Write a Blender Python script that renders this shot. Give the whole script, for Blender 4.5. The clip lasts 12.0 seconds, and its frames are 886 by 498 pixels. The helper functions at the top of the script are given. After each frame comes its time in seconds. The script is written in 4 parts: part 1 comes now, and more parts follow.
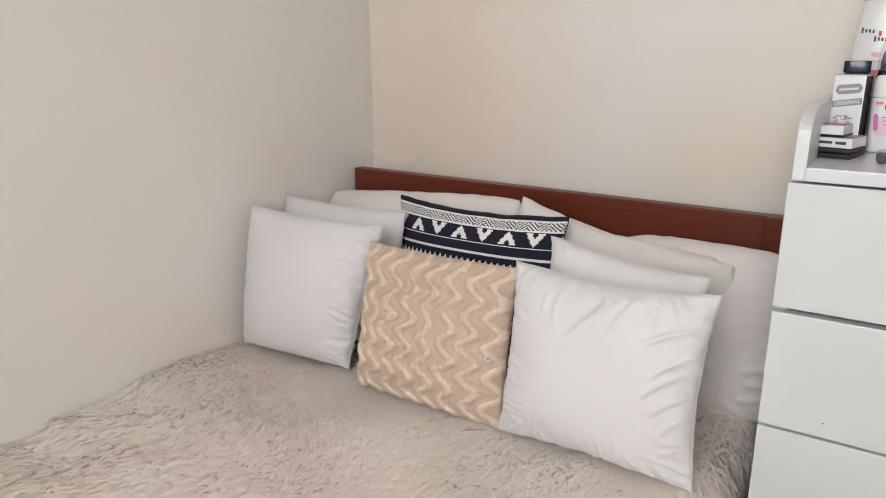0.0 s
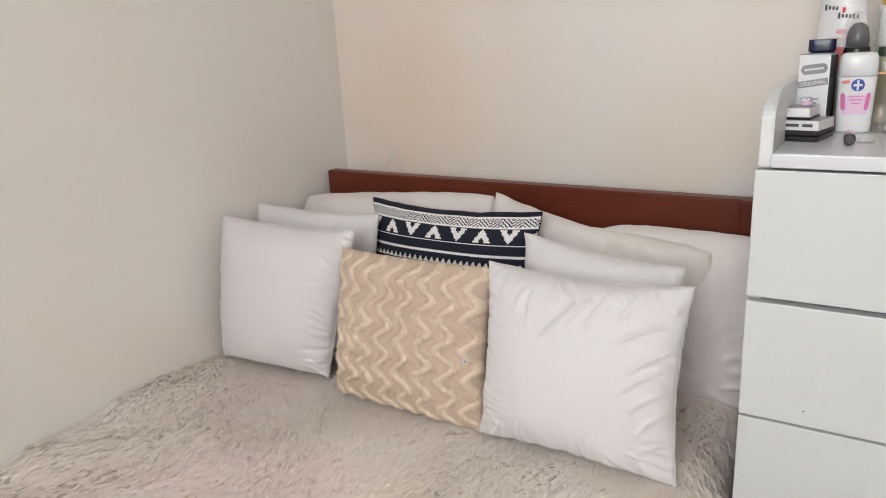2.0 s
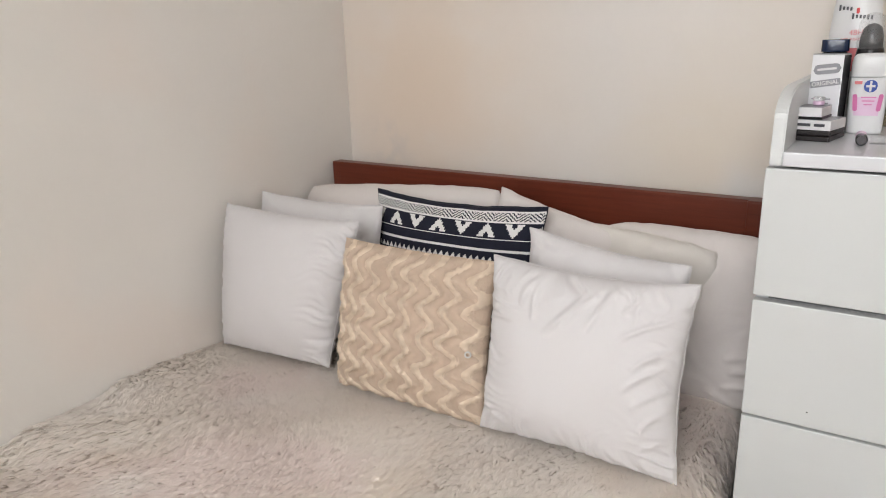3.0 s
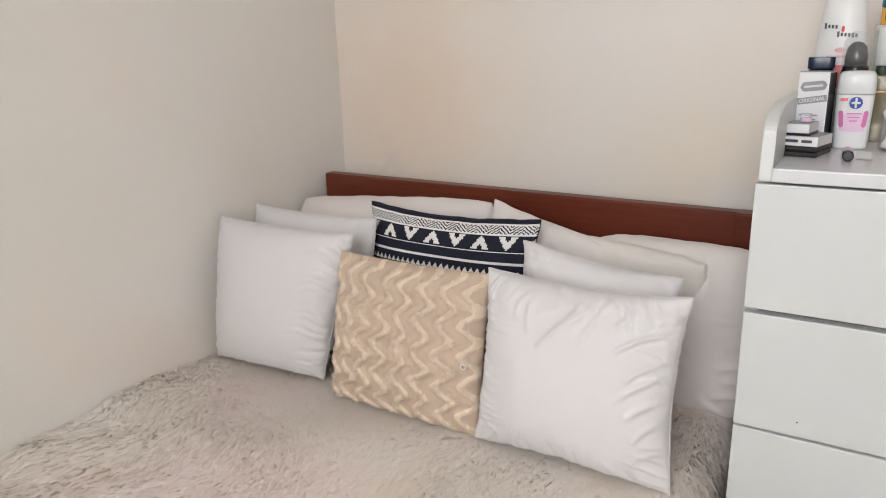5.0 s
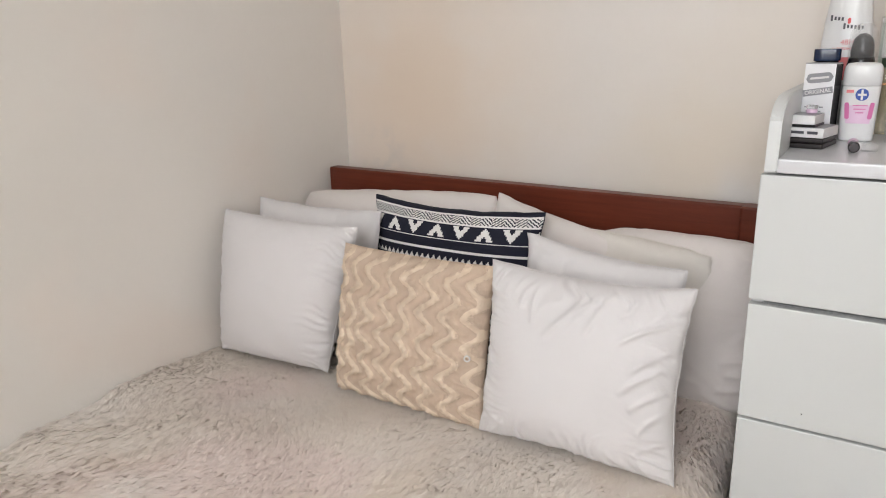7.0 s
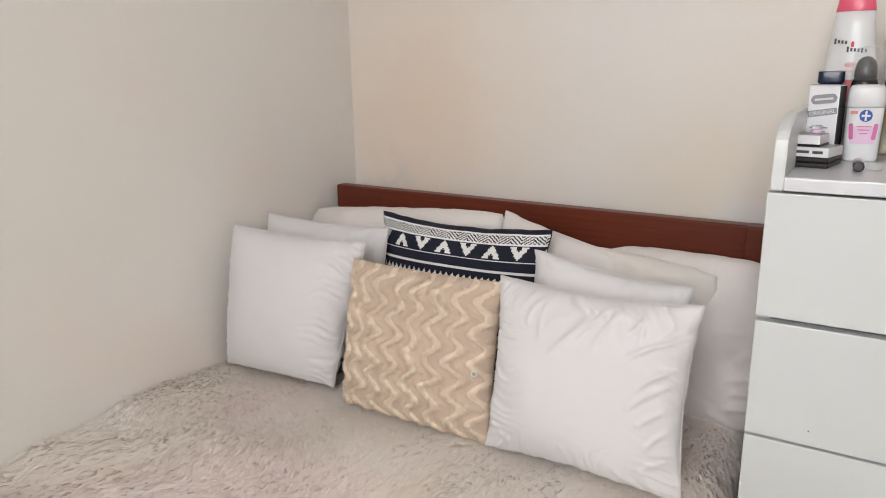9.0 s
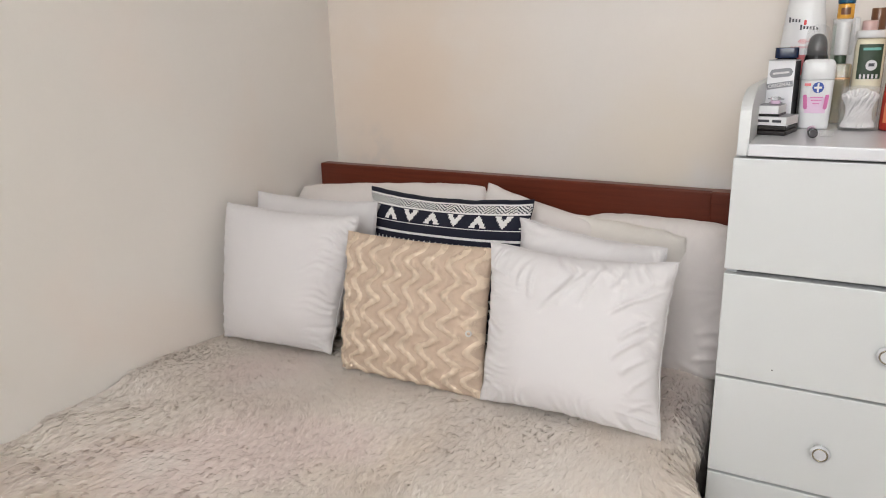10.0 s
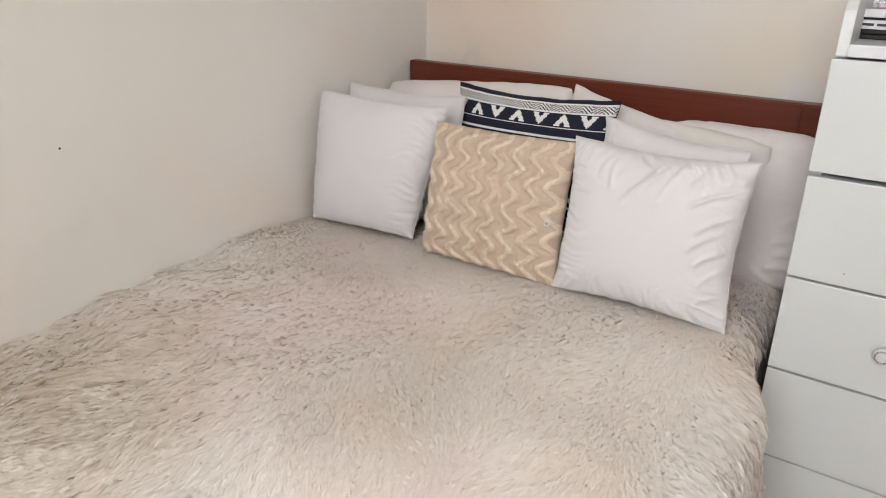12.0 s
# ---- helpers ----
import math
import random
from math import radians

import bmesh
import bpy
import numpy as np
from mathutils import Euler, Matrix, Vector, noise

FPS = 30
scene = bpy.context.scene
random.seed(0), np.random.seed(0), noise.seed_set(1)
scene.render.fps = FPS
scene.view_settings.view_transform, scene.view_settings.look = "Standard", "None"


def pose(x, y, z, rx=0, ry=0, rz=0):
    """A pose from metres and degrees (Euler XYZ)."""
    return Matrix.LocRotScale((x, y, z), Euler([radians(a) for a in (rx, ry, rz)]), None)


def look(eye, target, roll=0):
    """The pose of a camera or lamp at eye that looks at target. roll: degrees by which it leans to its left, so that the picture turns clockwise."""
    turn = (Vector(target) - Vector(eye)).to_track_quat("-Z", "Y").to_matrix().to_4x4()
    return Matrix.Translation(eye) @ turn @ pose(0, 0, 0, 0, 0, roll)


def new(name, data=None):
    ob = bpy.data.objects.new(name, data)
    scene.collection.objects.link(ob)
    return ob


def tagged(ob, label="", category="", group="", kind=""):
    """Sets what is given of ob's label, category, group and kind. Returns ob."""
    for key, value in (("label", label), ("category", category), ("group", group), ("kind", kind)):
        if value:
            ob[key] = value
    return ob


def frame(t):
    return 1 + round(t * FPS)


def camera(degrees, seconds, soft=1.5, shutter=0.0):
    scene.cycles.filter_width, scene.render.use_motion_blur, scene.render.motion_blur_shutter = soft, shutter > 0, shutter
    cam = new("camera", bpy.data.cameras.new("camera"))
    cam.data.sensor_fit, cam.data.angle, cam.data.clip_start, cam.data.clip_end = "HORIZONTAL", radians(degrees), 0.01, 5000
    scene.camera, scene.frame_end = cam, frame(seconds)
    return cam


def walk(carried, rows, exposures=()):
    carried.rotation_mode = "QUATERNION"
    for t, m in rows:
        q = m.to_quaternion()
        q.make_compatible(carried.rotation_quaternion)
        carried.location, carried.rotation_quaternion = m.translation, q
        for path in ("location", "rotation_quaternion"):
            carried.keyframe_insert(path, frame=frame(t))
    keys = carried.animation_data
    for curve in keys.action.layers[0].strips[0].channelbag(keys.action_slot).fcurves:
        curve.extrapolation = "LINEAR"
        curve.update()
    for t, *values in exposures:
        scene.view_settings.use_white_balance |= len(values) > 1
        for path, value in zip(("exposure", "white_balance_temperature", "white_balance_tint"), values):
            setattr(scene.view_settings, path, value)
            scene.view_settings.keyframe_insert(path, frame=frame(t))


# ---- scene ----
cam = camera(64.4, 12.0, soft=1.05)
PATH = [
    (0, (1.43, -1.761, 1.291), (0.353, -0.162, 0.76), -0.2),
    (0.5, (1.431, -1.748, 1.295), (0.336, -0.175, 0.721), -1.0),
    (1, (1.438, -1.735, 1.292), (0.364, -0.146, 0.723), -1.8),
    (1.5, (1.446, -1.717, 1.293), (0.419, -0.093, 0.738), -2.3),
    (2, (1.451, -1.709, 1.309), (0.392, -0.107, 0.748), -3.3),
    (2.5, (1.445, -1.709, 1.298), (0.383, -0.114, 0.725), -2.1),
    (4.5, (1.435, -1.732, 1.305), (0.391, -0.115, 0.763), -1.5),
    (5, (1.434, -1.729, 1.314), (0.404, -0.105, 0.764), -1.7),
    (5.5, (1.431, -1.739, 1.303), (0.368, -0.129, 0.778), -1.0),
    (6, (1.438, -1.733, 1.299), (0.382, -0.122, 0.76), -1.2),
    (6.5, (1.439, -1.728, 1.303), (0.384, -0.125, 0.742), -1.7),
    (7, (1.434, -1.734, 1.302), (0.397, -0.116, 0.748), -1.6),
    (9, (1.429, -1.757, 1.293), (0.384, -0.125, 0.8), -1.0),
    (9.5, (1.417, -1.785, 1.312), (0.407, -0.13, 0.824), 0.0),
    (9.8, (1.418, -1.845, 1.300), (0.441, -0.178, 0.782), -1.0),
    (10, (1.424, -1.882, 1.298), (0.481, -0.206, 0.748), -1.7),
    (10.2, (1.436, -1.912, 1.290), (0.485, -0.224, 0.791), -0.8),
    (10.5, (1.447, -1.951, 1.312), (0.475, -0.258, 0.876), -0.0),
    (10.8, (1.450, -1.976, 1.312), (0.492, -0.273, 0.882), 0.6),
    (11, (1.451, -1.983, 1.307), (0.491, -0.286, 0.862), 0.7),
    (11.2, (1.445, -1.997, 1.296), (0.474, -0.321, 0.798), 0.7),
    (11.5, (1.441, -2.007, 1.262), (0.412, -0.417, 0.62), 1.0),
    (11.7, (1.440, -1.998, 1.254), (0.377, -0.462, 0.535), 0.7),
    (12, (1.444, -1.994, 1.242), (0.381, -0.473, 0.495), 0.7),
]
walk(cam, [(t, look(eye, target, roll)) for t, eye, target, roll in PATH])

# ---- world and light ----
world = bpy.data.worlds.new("sky")
scene.world = world
world.use_nodes = True
wn = world.node_tree
sky = wn.nodes.new("ShaderNodeTexSky")
sky.sky_type, sky.sun_disc = "NISHITA", False
sky.sun_elevation, sky.sun_rotation = radians(40), radians(150)
wn.nodes["Background"].inputs["Strength"].default_value = 0.08
wn.links.new(sky.outputs["Color"], wn.nodes["Background"].inputs["Color"])

WX0, WX1, WY0, WY1, WZ = -0.05, 2.60, -2.95, 0.03, 2.5      # inner faces of the room
WIN = (0.90, 2.05, 1.20, 2.40)                              # the window in the south wall: x0, x1, z0, z1

win_light = bpy.data.lights.new("window_light", "AREA")
win_light.shape, win_light.size, win_light.size_y = "RECTANGLE", WIN[1] - WIN[0] - 0.1, WIN[3] - WIN[2] - 0.1
win_light.energy, win_light.color = 36.4, (0.97, 0.985, 1.0)
wl_ob = new("window_light", win_light)
wl_ob.matrix_world = look(((WIN[0] + WIN[1]) / 2, WY0 - 0.03, (WIN[2] + WIN[3]) / 2), ((WIN[0] + WIN[1]) / 2, 0, 0.50))
scene.view_settings.exposure = 0.0


# ---- materials ----
def mat(name, color, rough=0.6, var=0.06, scale=6.0, grain=180.0, bump=0.15, metal=0.0, sheen=0.0, coat=0.0, spec=0.5,
        relief=0.0, relief_scale=20.0, obj_random=0.0, island=0.0, trans=0.0, ior=1.45, stretch=(1, 1, 1), thin=0.0):
    m = bpy.data.materials.new(name)
    m.use_nodes = True
    n, l = m.node_tree.nodes, m.node_tree.links
    b = n["Principled BSDF"]
    b.inputs["Roughness"].default_value, b.inputs["Metallic"].default_value = rough, metal
    b.inputs["Sheen Tint"].default_value = (*[min(1, 1.2 * v) for v in color], 1)
    b.inputs["Sheen Weight"].default_value, b.inputs["Coat Weight"].default_value = sheen, coat
    b.inputs["Specular IOR Level"].default_value = spec
    b.inputs["Transmission Weight"].default_value, b.inputs["IOR"].default_value = trans, ior
    co = n.new("ShaderNodeTexCoord")
    mp = n.new("ShaderNodeMapping")
    mp.inputs["Scale"].default_value = stretch
    l.new(co.outputs["Object"], mp.inputs["Vector"])
    big, fine = n.new("ShaderNodeTexNoise"), n.new("ShaderNodeTexNoise")
    for t, s, d in ((big, scale, 4), (fine, grain, 3)):
        t.inputs["Scale"].default_value, t.inputs["Detail"].default_value = s, d
        l.new(mp.outputs["Vector"], t.inputs["Vector"])
    ramp = n.new("ShaderNodeMix")
    ramp.data_type = "RGBA"
    c = Vector(color)
    ramp.inputs[6].default_value = (*(c * (1 - var)), 1)
    ramp.inputs[7].default_value = (*[min(0.95, v) for v in c * (1 + var)], 1)
    add = n.new("ShaderNodeMath")
    add.operation = "ADD"
    half = n.new("ShaderNodeMath")
    half.operation, half.inputs[1].default_value = "MULTIPLY_ADD", 0.4
    half.inputs[2].default_value = -0.2
    l.new(fine.outputs["Fac"], half.inputs[0])
    l.new(big.outputs["Fac"], add.inputs[0])
    l.new(half.outputs[0], add.inputs[1])
    out = add
    if obj_random or island:
        src = n.new("ShaderNodeNewGeometry") if island else n.new("ShaderNodeObjectInfo")
        mul = n.new("ShaderNodeMath")
        mul.operation, mul.inputs[1].default_value, mul.inputs[2].default_value = "MULTIPLY_ADD", island or obj_random, -(island or obj_random) / 2
        l.new(src.outputs["Random Per Island" if island else "Random"], mul.inputs[0])
        add2 = n.new("ShaderNodeMath")
        add2.operation = "ADD"
        l.new(add.outputs[0], add2.inputs[0])
        l.new(mul.outputs[0], add2.inputs[1])
        out = add2
    l.new(out.outputs[0], ramp.inputs[0])
    l.new(ramp.outputs[2], b.inputs["Base Color"])
    if thin:
        tl, mx = n.new("ShaderNodeBsdfTranslucent"), n.new("ShaderNodeMixShader")
        mx.inputs[0].default_value = thin
        l.new(ramp.outputs[2], tl.inputs["Color"])
        l.new(b.outputs[0], mx.inputs[1])
        l.new(tl.outputs[0], mx.inputs[2])
        l.new(mx.outputs[0], n["Material Output"].inputs["Surface"])
    if bump:
        bp = n.new("ShaderNodeBump")
        bp.inputs["Strength"].default_value, bp.inputs["Distance"].default_value = bump, 0.002
        l.new(fine.outputs["Fac"], bp.inputs["Height"])
        if relief:
            rt = n.new("ShaderNodeTexNoise")
            rt.inputs["Scale"].default_value, rt.inputs["Detail"].default_value = relief_scale, 5
            l.new(mp.outputs["Vector"], rt.inputs["Vector"])
            bp2 = n.new("ShaderNodeBump")
            bp2.inputs["Strength"].default_value, bp2.inputs["Distance"].default_value = relief, 0.01
            l.new(rt.outputs["Fac"], bp2.inputs["Height"])
            l.new(bp2.outputs["Normal"], bp.inputs["Normal"])
        l.new(bp.outputs["Normal"], b.inputs["Normal"])
    return m


def tint(m, color, scale, lo, hi, amount, shift=(0, 0, 0), centre=None, radius=0.5):
    """Discolours a material in uneven patches; with a centre, in one ragged blotch round it."""
    n, l = m.node_tree.nodes, m.node_tree.links
    src = n["Principled BSDF"].inputs["Base Color"].links[0].from_socket
    sinks = [k.to_socket for k in src.links]
    co, mp, tex, rng_ = n.new("ShaderNodeTexCoord"), n.new("ShaderNodeMapping"), n.new("ShaderNodeTexNoise"), n.new("ShaderNodeMapRange")
    mp.inputs["Location"].default_value = shift
    tex.inputs["Scale"].default_value, tex.inputs["Detail"].default_value = scale, 3
    for k, v in ((1, lo), (2, hi), (3, 0.0), (4, amount)):
        rng_.inputs[k].default_value = v
    rng_.interpolation_type = "SMOOTHSTEP"
    l.new(co.outputs["Object"], mp.inputs["Vector"])
    l.new(mp.outputs["Vector"], tex.inputs["Vector"])
    l.new(tex.outputs["Fac"], rng_.inputs[0])
    fac = rng_.outputs[0]
    if centre:
        dist, edge, both = n.new("ShaderNodeVectorMath"), n.new("ShaderNodeMapRange"), n.new("ShaderNodeMath")
        dist.operation, dist.inputs[1].default_value = "DISTANCE", centre
        edge.interpolation_type, both.operation = "SMOOTHSTEP", "MULTIPLY"
        for k, v in ((1, radius), (2, 0.0), (3, 0.0), (4, 1.0)):
            edge.inputs[k].default_value = v
        l.new(co.outputs["Object"], dist.inputs[0])
        l.new(dist.outputs["Value"], edge.inputs[0])
        l.new(edge.outputs[0], both.inputs[0])
        l.new(fac, both.inputs[1])
        fac = both.outputs[0]
    mix = n.new("ShaderNodeMix")
    mix.data_type = "RGBA"
    mix.inputs[7].default_value = (*color, 1)
    l.new(fac, mix.inputs[0])
    l.new(src, mix.inputs[6])
    for k in sinks:
        l.new(mix.outputs[2], k)


WALL = mat("cream_wall_paint", (0.745, 0.70, 0.655), 0.55, 0.025, 1.6, 90, 0.12, relief=0.10, relief_scale=14)
tint(WALL, (0.74, 0.655, 0.555), 2.2, 0.50, 0.72, 0.30, (3.1, 1.7, 0.4))
tint(WALL, (0.71, 0.685, 0.665), 1.7, 0.50, 0.75, 0.6, (0.4, 5.2, 2.2))
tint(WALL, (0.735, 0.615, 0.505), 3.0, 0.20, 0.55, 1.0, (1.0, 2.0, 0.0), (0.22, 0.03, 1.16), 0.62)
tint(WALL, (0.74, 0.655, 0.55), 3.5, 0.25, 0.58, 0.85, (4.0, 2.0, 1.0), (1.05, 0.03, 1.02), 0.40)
# Cream paint again, lightened in colour to stand in for light near the corner.
WALL_W = mat("cream_wall_paint_west_lit", (0.755, 0.72, 0.674), 0.55, 0.025, 1.6, 90, 0.12, relief=0.10, relief_scale=14)
# Greyer, darker colour in place of light falling off towards the bed's foot.
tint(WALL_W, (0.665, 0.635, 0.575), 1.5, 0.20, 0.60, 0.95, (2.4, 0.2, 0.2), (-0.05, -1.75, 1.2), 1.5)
tint(WALL_W, (0.765, 0.69, 0.625), 2.4, 0.48, 0.70, 0.7, (0.1, 4.2, 1.2))
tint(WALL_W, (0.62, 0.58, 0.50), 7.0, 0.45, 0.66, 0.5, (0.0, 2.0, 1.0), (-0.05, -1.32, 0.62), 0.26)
# Corner shade above the headboard's left end, put into the paint as grey.
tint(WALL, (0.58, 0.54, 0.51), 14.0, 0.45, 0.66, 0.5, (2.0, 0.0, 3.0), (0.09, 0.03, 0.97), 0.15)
CEIL = mat("ceiling_paint", (0.86, 0.85, 0.84), 0.8, 0.03, 2)
FLOOR = mat("floor_tile_glaze", (0.5, 0.44, 0.37), 0.3, 0.1, 5, obj_random=0.4)
GROUT = mat("grout", (0.3, 0.28, 0.26), 0.9)
MAHOG = mat("mahogany_varnish", (0.12, 0.024, 0.011), 0.38, 0.35, 9, 60, 0.05, coat=0.1, spec=0.3, stretch=(0.6, 8, 12))
COTTON = mat("white_cotton", (0.655, 0.632, 0.63), 0.9, 0.025, 9, 700, 0.08, sheen=0.15, relief=0.06, relief_scale=30)
COTTON2 = mat("offwhite_cotton", (0.70, 0.65, 0.622), 0.9, 0.04, 7, 700, 0.08, sheen=0.15, relief=0.10, relief_scale=28)
COTTON3 = mat("yellowed_cotton", (0.69, 0.65, 0.60), 0.9, 0.05, 7, 700, 0.08, sheen=0.1, relief=0.10, relief_scale=28)
# One plush in two beiges: ridge sheen and groove shade put into colour.
PLUSH_CREST = mat("beige_plush_sheen", (0.79, 0.655, 0.52), 0.85, 0.05, 30, 420, 0.4, sheen=0.4, spec=0.15, relief=0.25, relief_scale=110)
PLUSH = mat("beige_plush_shaded", (0.56, 0.43, 0.33), 0.9, 0.06, 40, 420, 0.5, sheen=0.3, spec=0.2, relief=0.30, relief_scale=110)
NAVY = mat("navy_weave", (0.008, 0.009, 0.022), 0.85, 0.2, 30, 800, 0.15, sheen=0.1)
IVORY = mat("ivory_weave", (0.74, 0.73, 0.71), 0.9, 0.04, 30, 800, 0.15)
FURB = mat("cream_fur_backing", (0.90, 0.83, 0.77), 1.0, 0.04, 6, 120, 0.2)
FUR = mat("cream_fur_pile", (0.93, 0.85, 0.785), 0.8, 0.05, 5, 60, 0.0, sheen=0.1, spec=0.12, island=0.5, thin=0.28)
tint(FUR, (0.915, 0.815, 0.715), 3.2, 0.50, 0.68, 0.5, (0.3, 0.9, 0.0))
tint(FUR, (0.925, 0.815, 0.775), 2.4, 0.48, 0.66, 0.7, (2.3, 0.2, 0.0))
tint(FUR, (0.935, 0.885, 0.835), 2.8, 0.52, 0.68, 0.7, (5.3, 3.2, 0.0))
# Yellowish fur stain, darkened and widened here to stand in for shade.
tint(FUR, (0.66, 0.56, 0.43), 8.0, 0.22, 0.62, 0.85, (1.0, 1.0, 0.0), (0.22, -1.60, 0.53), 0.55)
LACQ = mat("white_lacquer", (0.60, 0.61, 0.60), 0.38, 0.02, 3, 250, 0.03, coat=0.1)
LACQ_IN = mat("white_carcass", (0.57, 0.57, 0.59), 0.5, 0.03, 3)
TOPG = mat("glossy_white_top", (0.62, 0.62, 0.64), 0.32, 0.03, 3, coat=0.3, bump=0.02)
THINP = mat("thin_clear_plastic", (0.8, 0.8, 0.8), 0.1, 0.01, bump=0.0)
tn, tk = THINP.node_tree.nodes, THINP.node_tree.links
clear, blend = tn.new("ShaderNodeBsdfTransparent"), tn.new("ShaderNodeMixShader")
blend.inputs[0].default_value = 0.13
tk.new(clear.outputs[0], blend.inputs[1])
tk.new(tn["Principled BSDF"].outputs[0], blend.inputs[2])
tk.new(blend.outputs[0], tn["Material Output"].inputs["Surface"])
GREYM = mat("dull_grey_metal", (0.045, 0.04, 0.042), 0.4, 0.05, metal=0.7)
RINGM = mat("aged_brass", (0.42, 0.38, 0.29), 0.25, 0.05, metal=1.0)
CHROME = mat("chrome", (0.8, 0.79, 0.77), 0.12, 0.02, metal=1.0, bump=0.0)
CLEARP = mat("clear_plastic", (0.93, 0.93, 0.93), 0.06, 0.01, trans=0.95, bump=0.0)
GLASS = mat("window_glass", (0.95, 0.97, 0.96), 0.02, 0.01, trans=1.0, bump=0.0)
FRAME = mat("window_frame_paint", (0.75, 0.74, 0.72), 0.4)


def plastic(name, color, rough=0.32, trans=0.0):
    return mat(name, color, rough, 0.03, 8, 300, 0.02, coat=0.1, trans=trans)


PWHITE = plastic("white_plastic", (0.68, 0.68, 0.68))
PPINK = plastic("pink_cap_plastic", (0.72, 0.10, 0.17))
PROSE = plastic("rose_print", (0.65, 0.16, 0.17), 0.4)
PBLACK = plastic("black_plastic", (0.012, 0.011, 0.013), 0.25)
PBROWN = plastic("dark_brown_case", (0.014, 0.010, 0.010), 0.55)
PBLUE = plastic("navy_cap_plastic", (0.003, 0.012, 0.045), 0.22)
PLBLUE = plastic("blue_print", (0.015, 0.06, 0.32), 0.4)
PLILAC = plastic("lilac_print", (0.70, 0.50, 0.65), 0.4)
PMAG = plastic("magenta_print", (0.60, 0.16, 0.36), 0.4)
PRED = plastic("red_print", (0.60, 0.03, 0.03), 0.4)
PINK_INK = plastic("ink_dark", (0.05, 0.05, 0.06), 0.5)
PGREY = plastic("grey_print", (0.28, 0.28, 0.30), 0.4)
SILVER = mat("silver_foil_card", (0.80, 0.80, 0.82), 0.3, 0.05, 30, 300, 0.03, metal=0.2)
CARD = mat("white_card", (0.68, 0.67, 0.67), 0.6, 0.03, 30)
PGREEN = plastic("dark_green_label", (0.03, 0.055, 0.03), 0.45)
PCREAM = plastic("cream_lotion", (0.72, 0.66, 0.50), 0.25)
PYEL = plastic("amber_jelly", (0.72, 0.36, 0.05), 0.2)
PTEAL = plastic("teal_plastic", (0.10, 0.32, 0.27), 0.35)
PTUB = plastic("pale_green_plastic", (0.45, 0.53, 0.48), 0.3)
PLID = plastic("petrol_blue_lid", (0.012, 0.09, 0.17), 0.35)
PBRZ = plastic("bronze_cap", (0.17, 0.075, 0.035), 0.3)
PRINSE = plastic("red_liquid", (0.36, 0.028, 0.018), 0.15)
PORANGE = plastic("orange_liquid", (0.60, 0.17, 0.08), 0.2)
PORG2 = plastic("orange_bottle_plastic", (0.85, 0.36, 0.03), 0.3)
PBLUSH = plastic("blush_cap", (0.66, 0.45, 0.42), 0.3)
PAMBERG = plastic("pale_amber_glass", (0.80, 0.68, 0.50), 0.08, trans=0.85)
SWAB = mat("cotton_wool", (0.83, 0.81, 0.80), 0.95, 0.03, 40)
GOLD = mat("gold_trim", (0.6, 0.32, 0.14), 0.25, 0.05, metal=0.9, bump=0.0)


# ---- helpers of this scene ----
def part(name, bm, material, parent=None, label="", smooth=False):
    me = bpy.data.meshes.new(name)
    if smooth:
        for f in bm.faces:
            f.smooth = True
    bm.to_mesh(me)
    bm.free()
    for m in (material if isinstance(material, (list, tuple)) else [material]):
        me.materials.append(m)
    ob = new(name, me)
    if parent is not None:
        ob.parent = parent
    if label:
        ob["label"] = label
    return ob


def thing(name, m, label, category, group="", kind=""):
    ob = new(name)
    ob.empty_display_size = 0.05
    ob.matrix_world = m
    return tagged(ob, label, category, group, kind)


def box(x0, x1, y0, y1, z0, z1, bev=0.0, seg=2, bm=None):
    bm = bm or bmesh.new()
    got = bmesh.ops.create_cube(bm, size=1.0)
    vs = got["verts"]
    bmesh.ops.scale(bm, vec=(x1 - x0, y1 - y0, z1 - z0), verts=vs)
    bmesh.ops.translate(bm, vec=((x0 + x1) / 2, (y0 + y1) / 2, (z0 + z1) / 2), verts=vs)
    if bev:
        es = list({e for v in vs for e in v.link_edges})
        bmesh.ops.bevel(bm, geom=es, offset=bev, segments=seg, affect="EDGES", profile=0.6)
    return bm


def lathe(profile, n=40, sx=1.0, sy=1.0, power=2.0):
    """A turned body from (radius, height) pairs; power over 2 squares its outline."""
    bm = bmesh.new()
    rings = []
    for r, z in profile:
        ring = []
        for i in range(n):
            a = 2 * math.pi * i / n
            c, s = math.cos(a), math.sin(a)
            k = (abs(c) ** power + abs(s) ** power) ** (-1 / power)
            ring.append(bm.verts.new((r * c * k * sx, r * s * k * sy, z)))
        rings.append(ring)
    for a, b in zip(rings, rings[1:]):
        for i in range(n):
            bm.faces.new((a[i], a[(i + 1) % n], b[(i + 1) % n], b[i]))
    bm.faces.new(rings[0][::-1])
    bm.faces.new(rings[-1])
    return bm


def rounded_profile(r, z0, z1, e=0.003, k=4):
    lo = [(r - e + e * math.sin(a), z0 + e - e * math.cos(a)) for a in [math.pi / 2 * i / k for i in range(k + 1)]]
    hi = [(r - e + e * math.cos(a), z1 - e + e * math.sin(a)) for a in [math.pi / 2 * i / k for i in range(k + 1)]]
    return [(max(r - e, 0.0005) * 0.6, z0)] + lo + hi + [(max(r - e, 0.0005) * 0.6, z1)]


